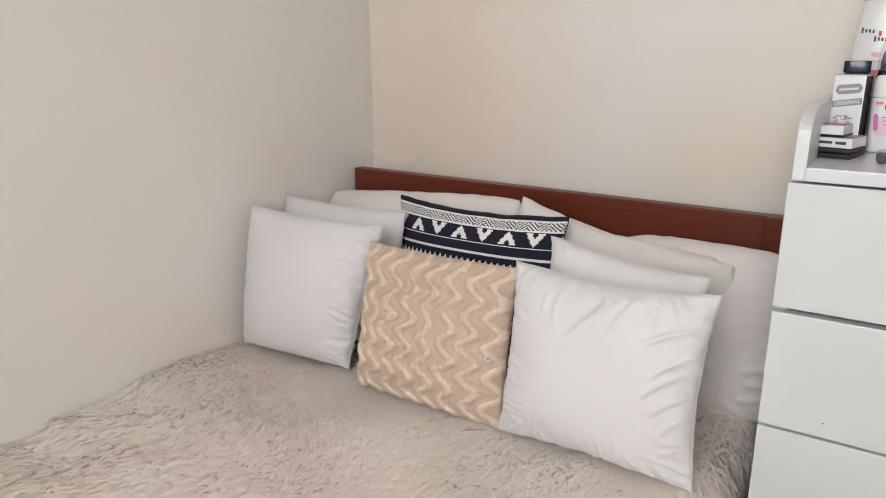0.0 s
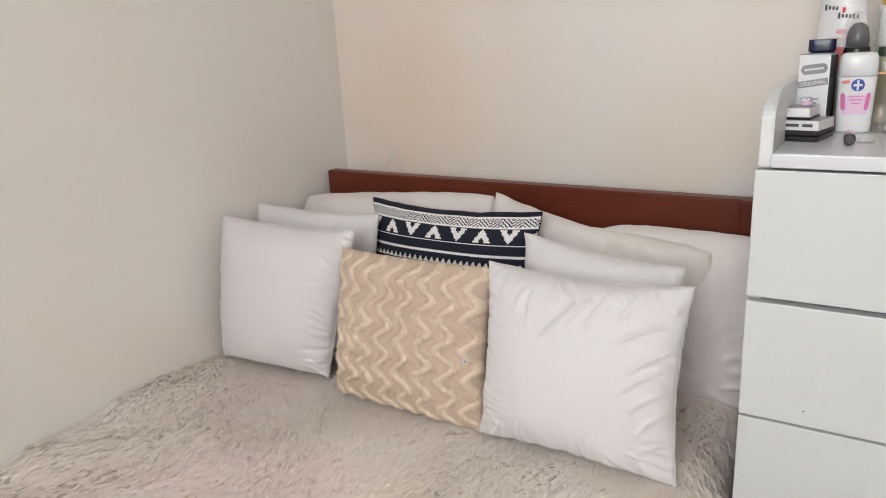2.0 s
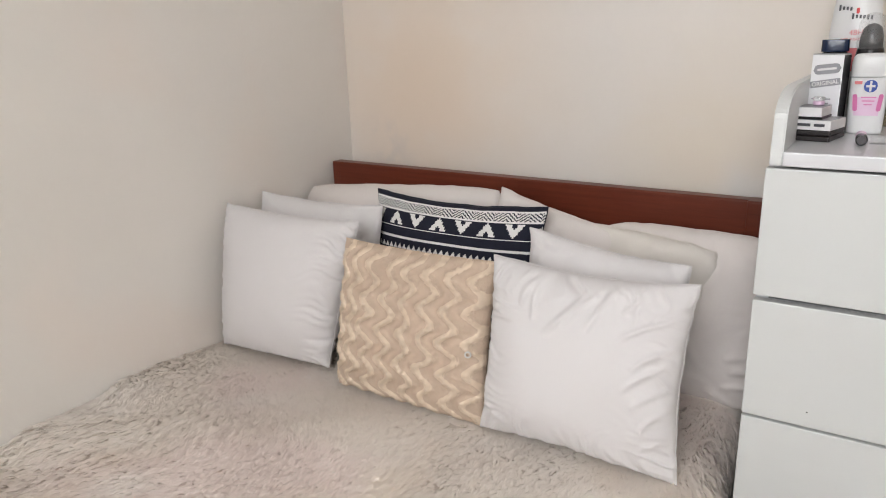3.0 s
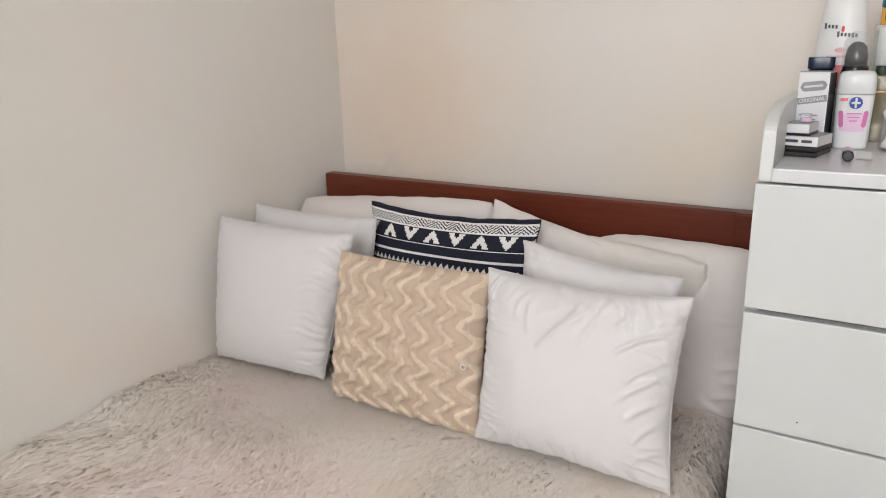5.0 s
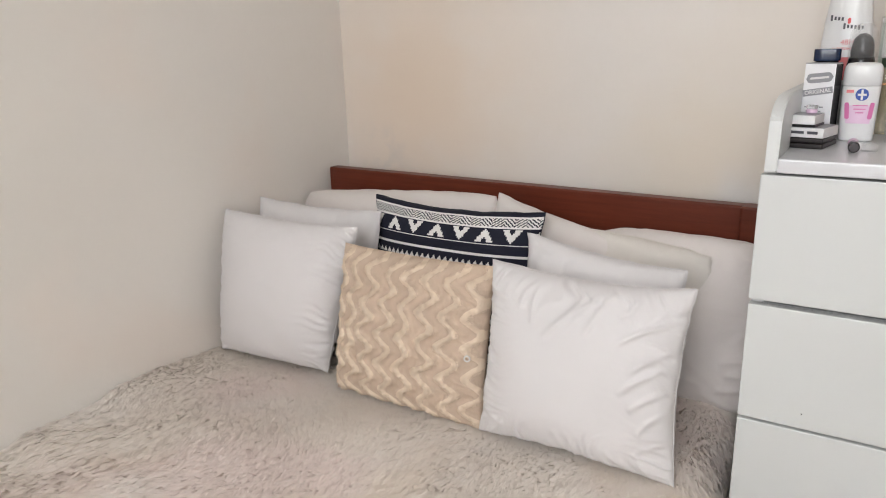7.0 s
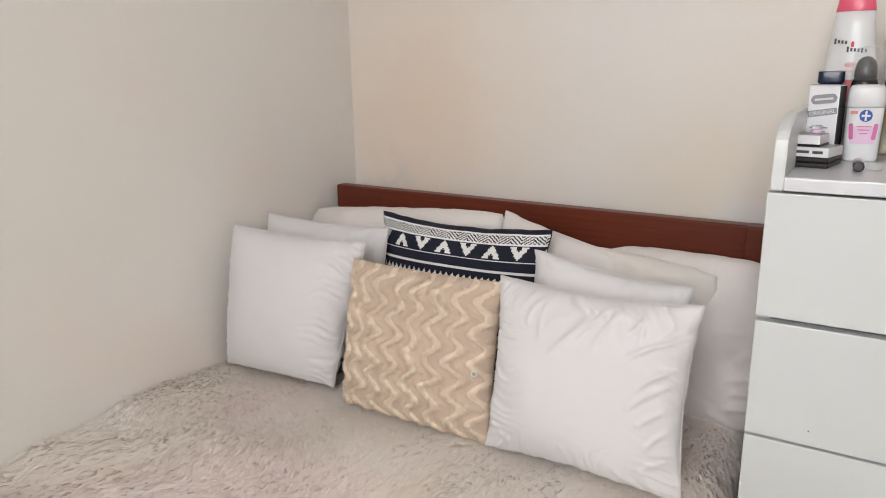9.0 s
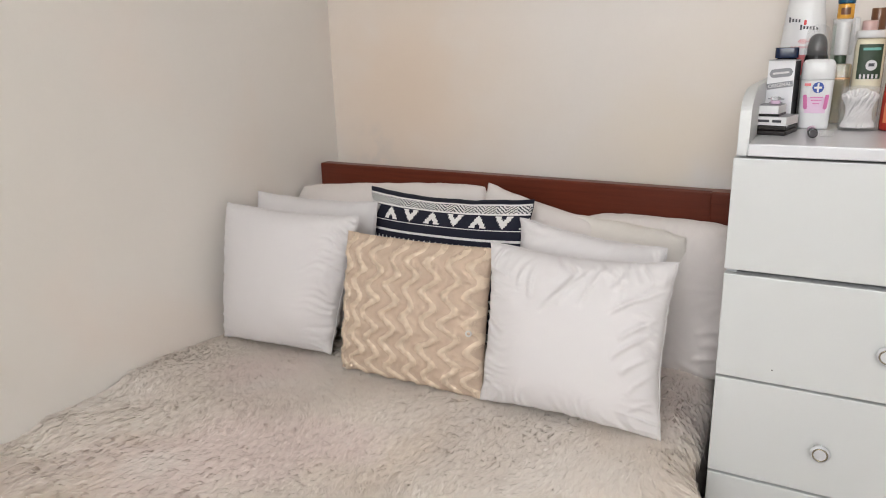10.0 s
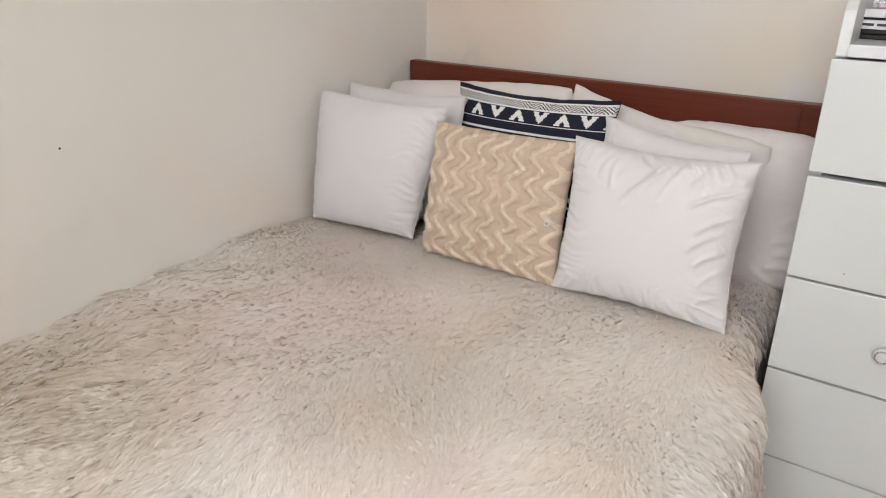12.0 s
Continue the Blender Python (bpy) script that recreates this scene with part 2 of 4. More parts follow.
def plate(w, h, t=0.0006, n=1, round_=0.0, bend=0.0):
    """A thin upright label facing -y, its middle at the origin; bend: radius of the body it lies on."""
    bm = bmesh.new()
    nx = 14 if bend or round_ else max(n, 1)
    top, bot = [], []
    for i in range(nx + 1):
        x = -w / 2 + w * i / nx
        y = (bend - math.sqrt(max(bend * bend - x * x, 0))) if bend else 0
        hh = h / 2
        if round_:
            d = max(0.0, abs(x) - (w / 2 - round_))
            hh = h / 2 - round_ + math.sqrt(max(round_ * round_ - d * d, 0))
        top.append((bm.verts.new((x, y, hh)), bm.verts.new((x, y + t, hh))))
        bot.append((bm.verts.new((x, y, -hh)), bm.verts.new((x, y + t, -hh))))
    for i in range(nx):
        bm.faces.new((bot[i][0], bot[i + 1][0], top[i + 1][0], top[i][0]))
        bm.faces.new((top[i][0], top[i + 1][0], top[i + 1][1], top[i][1]))
        bm.faces.new((bot[i + 1][0], bot[i][0], bot[i][1], bot[i + 1][1]))
    return bm


def put(ob, x, y, z, rx=0, ry=0, rz=0):
    ob.matrix_basis = pose(x, y, z, rx, ry, rz)
    return ob


def words(text, size, material, parent, x, y, z, ry=0, rz=0, bold=0.0):
    cu = bpy.data.curves.new("lettering", "FONT")
    cu.body, cu.size, cu.align_x, cu.align_y = text, size, "CENTER", "CENTER"
    cu.extrude, cu.offset = 0.0002, bold
    cu.materials.append(material)
    ob = new("lettering", cu)
    ob.parent = parent
    ob.matrix_basis = pose(x, y, z) @ pose(0, 0, 0, 0, ry, rz) @ pose(0, 0, 0, 90, 0, 0)
    return ob


def vnoise(x, y, seed):
    """Smooth value noise in -1..1, on arrays."""
    xi, yi = np.floor(x).astype(np.int64), np.floor(y).astype(np.int64)
    fx, fy = x - xi, y - yi
    fx, fy = fx * fx * (3 - 2 * fx), fy * fy * (3 - 2 * fy)

    def h(i, j):
        v = np.sin(i * 127.1 + j * 311.7 + seed * 74.7) * 43758.5453
        return 2 * (v - np.floor(v)) - 1
    return (h(xi, yi) * (1 - fx) + h(xi + 1, yi) * fx) * (1 - fy) + (h(xi, yi + 1) * (1 - fx) + h(xi + 1, yi + 1) * fx) * fy


def smoothstep(a, b, x):
    t = np.clip((x - a) / (b - a), 0, 1)
    return t * t * (3 - 2 * t)


def tufts(P, N, D, length, width, rng, clump=0.014, lift=0.5, pull_to=0.7):
    """Tapered strands from the points P: each rises along its normal N, bends along D, and leans towards its clump's tip."""
    n = len(P)
    key = np.floor(P / clump + rng.uniform(-0.25, 0.25, P.shape))
    hsh = np.abs(np.sin(key @ np.array([12.9898, 78.233, 37.719])) * 43758.5453)
    h1, h2 = hsh - np.floor(hsh), (hsh * 7.13) - np.floor(hsh * 7.13)
    S = np.cross(N, D)
    ang = (h1 - 0.5) * 0.7 + rng.normal(0, 0.14, n)
    D2 = D * np.cos(ang)[:, None] + S * np.sin(ang)[:, None]
    pull = (key + 0.5) * clump - P
    pull -= (pull * N).sum(1)[:, None] * N
    L = length * (0.7 + 0.6 * h2) * rng.uniform(0.75, 1.2, n)
    up = lift * (0.6 + 0.8 * h1) * rng.uniform(0.7, 1.3, n)
    curl = S * (L * rng.normal(0, 0.07, n))[:, None]
    mid = P + N * (L * up * 0.6)[:, None] + D2 * (L * 0.42)[:, None] + pull * (0.5 * pull_to) + curl
    tip = P + N * (L * up * 0.62)[:, None] + D2 * (L * 0.95)[:, None] + pull * pull_to
    W = np.cross(N, D2)
    roll = (((hsh * 3.71) % 1.0) - 0.5) * 0.8 + rng.normal(0, 0.38, n)
    W = W * np.cos(roll)[:, None] + N * np.sin(roll)[:, None]
    half = W * (width * rng.uniform(0.35, 0.65, n))[:, None]
    V = np.stack([P - N * 0.002 - half * 0.8, P - N * 0.002 + half * 0.8, mid + half, mid - half, tip], 1).reshape(-1, 3)
    loops = (np.arange(n)[:, None] * 5 + np.array([1, 0, 3, 2, 2, 3, 4])).reshape(-1)
    starts = (np.arange(n)[:, None] * 7 + np.array([0, 4])).reshape(-1)
    me = bpy.data.meshes.new("pile")
    me.vertices.add(len(V))
    me.vertices.foreach_set("co", V.astype(np.float32).reshape(-1))
    me.loops.add(len(loops))
    me.loops.foreach_set("vertex_index", loops.astype(np.int32))
    me.polygons.add(len(starts))
    me.polygons.foreach_set("loop_start", starts.astype(np.int32))
    me.polygons.foreach_set("use_smooth", np.ones(len(starts), dtype=bool))
    me.update(calc_edges=True)
    soft = 0.35 * N + 0.65 * np.cross(D2, W)
    soft /= np.linalg.norm(soft, axis=1)[:, None]
    me.normals_split_custom_set_from_vertices(np.repeat(soft, 5, 0).tolist())
    return me


# ---- the room ----
def wall(name, x0, x1, y0, y1, z0, z1, label, m=WALL):
    return tagged(part(name, box(x0, x1, y0, y1, z0, z1), m), label, "wall", kind="structure")


T = 0.15
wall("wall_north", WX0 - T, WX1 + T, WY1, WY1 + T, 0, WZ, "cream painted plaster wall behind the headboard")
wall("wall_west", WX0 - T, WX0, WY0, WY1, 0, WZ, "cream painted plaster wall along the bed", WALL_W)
wall("wall_east", WX1, WX1 + T, WY0, WY1, 0, WZ, "cream painted plaster wall beside the chest")
south = box(WX0 - T, WIN[0], WY0 - T, WY0, 0, WZ)
box(WIN[1], WX1 + T, WY0 - T, WY0, 0, WZ, bm=south)
box(WIN[0], WIN[1], WY0 - T, WY0, 0, WIN[2], bm=south)
box(WIN[0], WIN[1], WY0 - T, WY0, WIN[3], WZ, bm=south)
tagged(part("wall_south", south, WALL), "cream painted wall with a window opening", "wall", kind="structure")
tagged(part("ceiling", box(WX0 - T, WX1 + T, WY0 - T, WY1 + T, WZ, WZ + 0.12), CEIL), "plain white painted ceiling", "ceiling", kind="structure")
floor = tagged(part("floor", box(WX0 - T, WX1 + T, WY0 - T, WY1 + T, -0.12, -0.004), GROUT), "beige ceramic tile floor", "floor", kind="structure")

window = thing("window_1", Matrix(), "white framed window with two clear panes", "window", kind="structure")
wx0, wx1, wz0, wz1 = WIN
wy = WY0 - 0.10
wf = box(wx0, wx0 + 0.05, wy, wy + 0.05, wz0, wz1)
box(wx1 - 0.05, wx1, wy, wy + 0.05, wz0, wz1, bm=wf)
box(wx0 + 0.05, wx1 - 0.05, wy, wy + 0.05, wz0, wz0 + 0.05, bm=wf)
box(wx0 + 0.05, wx1 - 0.05, wy, wy + 0.05, wz1 - 0.05, wz1, bm=wf)
box((wx0 + wx1) / 2 - 0.03, (wx0 + wx1) / 2 + 0.03, wy + 0.002, wy + 0.048, wz0 + 0.05, wz1 - 0.05, bm=wf)
part("window_frame", wf, FRAME, window)
part("window_sill", box(wx0 + 0.003, wx1 - 0.003, WY0 - 0.05, WY0 + 0.03, wz0 + 0.001, wz0 + 0.025, 0.005), FRAME, window)
for a, b in ((wx0 + 0.05, (wx0 + wx1) / 2 - 0.03), ((wx0 + wx1) / 2 + 0.03, wx1 - 0.05)):
    pane = part("pane", box(a, b, wy + 0.023, wy + 0.027, wz0 + 0.05, wz1 - 0.05), GLASS, window)
    pane.visible_shadow = False

nail = part("nail_hole", lathe(rounded_profile(0.0025, 0, 0.0012, 0.0004), 10), PBROWN, bpy.data.objects["wall_west"])
nail.matrix_basis = pose(WX0, -1.27, 0.876, 0, 90, 0)

# ---- bed ----
BED_R, FOOT = 1.235, -1.95
bed = thing("bed", pose(0.6, -0.95, 0), "mahogany stained wooden bed with a low plank headboard", "bed")


def bed_part(name, bm, label=""):
    ob = part(name, bm, MAHOG, bed, label)
    ob.matrix_parent_inverse = bed.matrix_world.inverted()
    return ob


plank = bed_part("headboard_plank", box(-0.043, 1.170, -0.085, -0.045, 0.838, 0.950, 0.006, 3), "varnished mahogany top plank")
plank.rotation_euler.y = radians(0.42)
plank.location.z = 0.0
bed_part("headboard_panel", box(-0.03, 1.17, -0.075, -0.050, 0.40, 0.70, 0.004))
bed_part("post", box(1.1705, 1.238, -0.092, -0.040, 0.0, 0.941, 0.006, 3))
bed_part("post", box(-0.043, 0.012, -0.083, -0.040, 0.0, 0.838, 0.005, 3))
bed_part("rail", box(1.19, 1.222, FOOT + 0.06, -0.088, 0.20, 0.36, 0.006))
bed_part("rail", box(-0.03, 0.0, FOOT + 0.06, -0.083, 0.20, 0.36, 0.006))
bed_part("footboard", box(-0.03, 1.222, FOOT + 0.02, FOOT + 0.055, 0.16, 0.44, 0.008))
for lx in (0.0, 1.19):
    bed_part("leg", box(lx - 0.03, lx + 0.03, FOOT + 0.056, FOOT + 0.116, 0.0, 0.20, 0.006))
tagged(part("mattress", box(-0.035, 1.205, FOOT + 0.07, -0.09, 0.30, 0.455, 0.05, 4), COTTON2, smooth=True), "thick off-white mattress on the wooden bed", "mattress")


# ---- fur blanket ----
def blanket_point(s, y):
    """Place on the blanket's skin: s runs from the wall across the bed and down its open side."""
    edge = BED_R - 0.002 + 0.090 * smoothstep(-0.60, -0.85, y) + 0.02 * vnoise(y * 4.0, y * 0 + 3.3, 5) * smoothstep(-0.66, -0.85, y)
    r = 0.075
    flat = edge - r
    top = 0.532 - 0.016 * smoothstep(0.25, -0.05, s) - 0.022 * smoothstep(-0.9, -1.7, y) + 0.012 * vnoise(s * 3.1, y * 3.1, 1) + 0.006 * vnoise(s * 8, y * 8, 2)
    top = top + 0.016 * smoothstep(0.9, 1.15, s) * smoothstep(-1.0, -0.7, y)
    top = top + smoothstep(0.22, -0.02, s) * (0.020 * smoothstep(-1.0, -0.86, y) + 0.010 * vnoise(y * 13, y * 0 + 1.1, 17))
    crease = (s - 0.16) - 0.55 * (y + 1.62) + 0.05 * vnoise(s * 6, y * 6, 19)
    top = top - 0.006 * np.exp(-(crease / 0.03) ** 2) * smoothstep(-1.15, -1.4, y) + 0.005 * np.exp(-((crease + 0.10) / 0.07) ** 2) * smoothstep(-1.15, -1.4, y)
    a = np.clip((s - flat) / r, 0, math.pi / 2)
    down = np.maximum(s - flat - r * math.pi / 2, 0)
    x = np.where(s < flat, s, flat + r * np.sin(a))
    z = np.where(s < flat, top, top - r * (1 - np.cos(a)) - down)
    wave = 0.022 * vnoise(y * 7, down * 2, 7) * smoothstep(0, 0.25, down)
    x = x + wave * smoothstep(-0.62, -0.8, y) + 0.14 * down * smoothstep(-0.62, -0.8, y)
    end = np.maximum(FOOT + 0.06 - y, 0)
    z = z - 2.0 * end
    return np.stack([x, y + end * 0.7, z], -1)


def blanket_frame(s, y, e=0.004):
    p = blanket_point(s, y)
    ts, ty = blanket_point(s + e, y) - p, blanket_point(s, y + e) - p
    nrm = np.cross(ts, ty)
    return p, nrm / np.linalg.norm(nrm, axis=1)[:, None], ts / np.linalg.norm(ts, axis=1)[:, None], ty / np.linalg.norm(ty, axis=1)[:, None]


S0, S1, Y0, Y1 = WX0 + 0.012, 1.66, -2.02, -0.10
ns, ny = 130, 130
gs, gy = np.meshgrid(np.linspace(S0, S1, ns), np.linspace(Y0, Y1, ny), indexing="ij")
bp = blanket_point(gs.ravel(), gy.ravel())
bm = bmesh.new()
bv = [bm.verts.new(p) for p in bp]
for i in range(ns - 1):
    for j in range(ny - 1):
        k = i * ny + j
        bm.faces.new((bv[k], bv[k + ny], bv[k + ny + 1], bv[k + 1]))
blanket = thing("fur_blanket", pose(0.6, -1.0, 0.5), "shaggy cream faux fur blanket spread over the bed", "blanket")
back = part("backing", bm, FURB, blanket, smooth=True)
back.matrix_parent_inverse = blanket.matrix_world.inverted()
sol = back.modifiers.new("thick", "SOLIDIFY")
sol.thickness, sol.offset = 0.006, -1

rng = np.random.default_rng(4)


def fur_patch(count, s0, s1, y0, y1, length):
    s, y = rng.uniform(s0, s1, count), rng.uniform(y0, y1, count)
    p, nrm, ts, ty = blanket_frame(s, y)
    a = -1.50 + 0.60 * vnoise(s * 2.6, y * 2.6, 11) + 0.45 * vnoise(s * 8, y * 8, 12)
    d = ts * np.cos(a)[:, None] + ty * np.sin(a)[:, None]
    side = smoothstep(BED_R - 0.12, BED_R + 0.03, s)[:, None]
    d = d * (1 - 0.7 * side) + ts * 0.7 * side
    d /= np.linalg.norm(d, axis=1)[:, None]
    patchy = 0.95 + 0.3 * vnoise(s * 5, y * 5, 13)
    ruffled = smoothstep(-0.15, 0.75, vnoise(s * 4.2, y * 4.2, 14) + 0.35 * vnoise(s * 11, y * 11, 15))
    lift = 0.21 + 0.14 * ruffled + 0.06 * smoothstep(0.03, -0.04, s) + 0.10 * side[:, 0]
    return p, nrm, d, length * patchy, lift


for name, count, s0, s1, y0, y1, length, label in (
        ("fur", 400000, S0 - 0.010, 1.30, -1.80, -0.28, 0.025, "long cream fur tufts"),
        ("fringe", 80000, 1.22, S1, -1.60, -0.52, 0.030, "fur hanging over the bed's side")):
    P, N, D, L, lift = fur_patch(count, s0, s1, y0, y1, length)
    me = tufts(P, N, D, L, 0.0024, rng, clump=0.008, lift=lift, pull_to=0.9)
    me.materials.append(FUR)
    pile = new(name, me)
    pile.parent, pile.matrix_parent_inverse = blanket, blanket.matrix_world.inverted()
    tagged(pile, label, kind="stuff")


# ---- cushions and pillows ----
def cushion_xyz(u, v, side, w, h, t, seed, pinch=0.05, wrinkle=0.004, lump=0.006, power=0.5, corner=(0, 0, 0, 0, 0, 0, 0, 0), relief=None, dirs=(1.0, 1.0), freq=7.0, reach=3.0, round_=0.0, left=1.0, folds=()):
    """Place on a stuffed cushion standing on its lower seam: u, v in -1..1, side -1 the front, 1 the back."""
    x = w / 2 * u * (1 - pinch * (1 - v * v) * np.abs(u))
    z = h / 2 * v * (1 - pinch * (1 - u * u) * np.abs(v)) + h / 2
    x, z = x * np.sqrt(1 - round_ * v ** 4), h / 2 + (z - h / 2) * np.sqrt(1 - round_ * u ** 4)
    q = ((1 + u) / 2, (1 + v) / 2)
    for k, (a, b) in enumerate(((1 - q[0], q[1]), (q[0], q[1]), (q[0], 1 - q[1]), (1 - q[0], 1 - q[1]))):   # tl tr br bl
        x, z = x + corner[2 * k] * (a * b) ** 1.5, z + corner[2 * k + 1] * (a * b) ** 1.5
    puff = (np.clip(1 - u * u, 0, 1) * np.clip(1 - v * v, 0, 1)) ** power
    fall = (np.clip(1 - u ** 6, 0, 1) * np.clip(1 - v ** 6, 0, 1)) ** 0.5
    wu, wv = u + 0.18 * vnoise(u * 2.7 + seed, v * 2.7, seed + 40), v + 0.18 * vnoise(u * 2.7, v * 2.7 + seed, seed + 41)
    n1 = vnoise(wv * freq + wu * freq * 0.3 + seed, wu * 1.3 + seed * 1.7, seed) + 0.5 * vnoise(wv * freq * 2.1 + wu * 2.5, wu * 3, seed + 9)
    n2 = vnoise(wu * freq - wv * freq * 0.4 + seed, wv * 1.3 + seed * 2.3, seed + 3) + 0.5 * vnoise(wu * freq * 2.1 + wv * 3, wv * 3, seed + 12)
    n1, n2 = 0.6 - 1.6 * np.abs(n1), 0.6 - 1.6 * np.abs(n2)
    d = wrinkle * fall * (dirs[0] * np.where(u < 0, left, 1.0) * np.abs(u) ** reach * n1 + dirs[1] * np.abs(v) ** reach * n2) + lump * fall * vnoise(u * 2.2 + 5, v * 2.2 + seed, seed + 20)
    for u0, v0, u1, v1, amp, wid in folds:
        du, dv = u1 - u0, v1 - v0
        k = np.clip(((u - u0) * du + (v - v0) * dv) / (du * du + dv * dv), 0, 1)
        bend = 0.05 * np.sin(k * 3 + u0 * 9)
        dist = ((u - u0 - k * du) * dv - (v - v0 - k * dv) * du) / math.hypot(du, dv) + bend
        off = np.hypot(u - u0 - k * du, v - v0 - k * dv)
        d = d + amp * fall * np.exp(-(dist / wid) ** 2) * np.sin(math.pi * np.clip(k, 0.0, 1.0)) ** 0.7 * np.exp(-np.maximum(off - 0.1, 0) * 30)
    y = t / 2 * puff + d * (puff > 0)
    if relief is not None:
        y = y + relief(x, z) * fall
    edge = 0.0015 * vnoise(u * 9 + seed, v * 9, seed + 30)
    return np.stack([x + edge * np.abs(u) ** 6, side * np.maximum(y, 0.0), z + edge * np.abs(v) ** 6], -1)


def cushion(name, m, w, h, t, seed, material, label, group, n=56, nv=None, face_material=None, seam=True, parts=("cover", "seam"), category="cushion", **kw):
    nv = nv or n
    root = thing(name, m, label, category, group)
    lin_u, lin_v = np.sin(np.linspace(-1, 1, n + 1) * math.pi / 2 * 0.8) / math.sin(math.pi / 2 * 0.8), np.sin(np.linspace(-1, 1, nv + 1) * math.pi / 2 * 0.8) / math.sin(math.pi / 2 * 0.8)
    if face_material:
        lin_u, lin_v = np.linspace(-1, 1, n + 1), np.linspace(-1, 1, nv + 1)
    gu, gv = np.meshgrid(lin_u, lin_v, indexing="ij")
    bm = bmesh.new()
    grids = []
    for side in (-1, 1):
        pts = cushion_xyz(gu.ravel(), gv.ravel(), side, w, h, t, seed + (50 if side > 0 else 0), **(kw if side < 0 else {k: x for k, x in kw.items() if k != "relief"}))
        if side > 0:
            front = cushion_xyz(gu.ravel(), gv.ravel(), -1, w, h, t, seed, **kw)
            rim = (np.abs(gu.ravel()) > 0.9999) | (np.abs(gv.ravel()) > 0.9999)
            pts[rim] = front[rim]
        grids.append(pts)
    idx = {}
    for side, pts in enumerate(grids):
        for i in range(n + 1):
            for j in range(nv + 1):
                on_rim = i in (0, n) or j in (0, nv)
                if side and on_rim:
                    idx[side, i, j] = idx[0, i, j]
                else:
                    idx[side, i, j] = bm.verts.new(pts[i * (nv + 1) + j])
        for i in range(n):
            for j in range(nv):
                q = [idx[side, i, j], idx[side, i + 1, j], idx[side, i + 1, j + 1], idx[side, i, j + 1]]
                f = bm.faces.new(q if side == 0 else q[::-1])
                f.smooth = True
                if face_material and side == 0:
                    f.material_index = face_material((lin_u[i] + lin_u[i + 1]) / 2 * w / 2, (1 - (lin_v[j] + lin_v[j + 1]) / 2) / 2 * h)
    if seam:
        rim_pts = [idx[0, i, 0].co.copy() for i in range(n)] + [idx[0, n, j].co.copy() for j in range(nv)] + [idx[0, i, nv].co.copy() for i in range(n, 0, -1)] + [idx[0, 0, j].co.copy() for j in range(nv, 0, -1)]
    cover = part(parts[0], bm, material, root)
    if seam:
        sb = bmesh.new()
        rings = []
        cnt = len(rim_pts)
        for k, p in enumerate(rim_pts):
            tan = (rim_pts[(k + 1) % cnt] - rim_pts[k - 1]).normalized()
            out = tan.cross(Vector((0, 1, 0))).normalized()
            rings.append([sb.verts.new(p + out * 0.0013 * math.cos(a) + Vector((0, 0.0013 * math.sin(a), 0))) for a in (0, math.pi / 2, math.pi, 3 * math.pi / 2)])
        for k in range(cnt):
            a, b = rings[k], rings[(k + 1) % cnt]
            for i in range(4):
                sb.faces.new((a[i], a[(i + 1) % 4], b[(i + 1) % 4], b[i])).smooth = True
        part(parts[1], sb, material[0] if isinstance(material, (list, tuple)) else material, root)
    return root, cover


GB, GC = "bed pillows against the headboard", "white throw cushions"
cushion("pillow", pose(0.285, -0.265, 0.535, -12), 0.68, 0.396, 0.17, 3, COTTON2, "off-white cotton bed pillow propped against the headboard", GB, category="pillow", wrinkle=0.006, lump=0.016, pinch=0.012, power=0.4, freq=4, round_=0.13, corner=(0.01, -0.02, 0, 0.02, 0, 0, 0, 0))
cushion("pillow", pose(1.066, -0.230, 0.519, -9), 0.375, 0.372, 0.17, 8, COTTON2, "creased white pillow bulging between the headboard and the drawers", GB, n=90, category="pillow", wrinkle=0.006, lump=0.016, pinch=0.0, power=0.36, round_=0.14, dirs=(1.2, 0.8), freq=4.5, reach=3.0, corner=(0, 0, 0, 0, 0.02, -0.012, 0, 0),
        folds=((0.97, 0.05, 0.72, -0.20, 0.006, 0.05), (0.97, -0.28, 0.62, -0.42, 0.009, 0.04), (0.97, -0.50, 0.66, -0.56, 0.009, 0.035), (0.97, -0.66, 0.58, -0.76, 0.009, 0.04), (0.85, -0.92, 0.4, -0.80, 0.008, 0.05), (0.35, -0.55, 0.05, -0.2, 0.004, 0.07), (0.55, 0.9, 0.35, 0.3, 0.004, 0.06)))
cushion("pillow", pose(0.915, -0.288, 0.535, -10), 0.49, 0.364, 0.11, 10, COTTON3, "yellowed off-white pillow leaning on the headboard", GB, n=70, category="pillow", wrinkle=0.008, lump=0.016, pinch=0.0, power=0.38, freq=4, round_=0.12, corner=(0, 0, 0.0, -0.025, -0.08, 0, 0, 0))
cushion("pillow", pose(0.765, -0.295, 0.528, -10, 13, 0), 0.44, 0.39, 0.12, 14, COTTON2, "off-white pillow slumped sideways behind the cushions", GB, category="pillow", wrinkle=0.006, lump=0.012, power=0.42, freq=4,
        folds=((-0.6, 0.9, 0.2, 0.3, 0.007, 0.06), (-0.2, 0.9, 0.5, 0.45, 0.007, 0.05), (0.2, 0.95, 0.8, 0.2, 0.006, 0.06)))
cushion("cushion", pose(0.175, -0.43, 0.545, -8), 0.42, 0.37, 0.14, 21, COTTON, "square white cotton cushion tucked behind another near the wall", GC, wrinkle=0.005)
cushion("cushion", pose(0.985, -0.485, 0.555, -8), 0.36, 0.365, 0.13, 27, COTTON, "square white cotton cushion behind the front one", GC, wrinkle=0.007, pinch=0.08, corner=(0.01, 0.005, -0.02, -0.03, -0.02, 0, 0, 0))
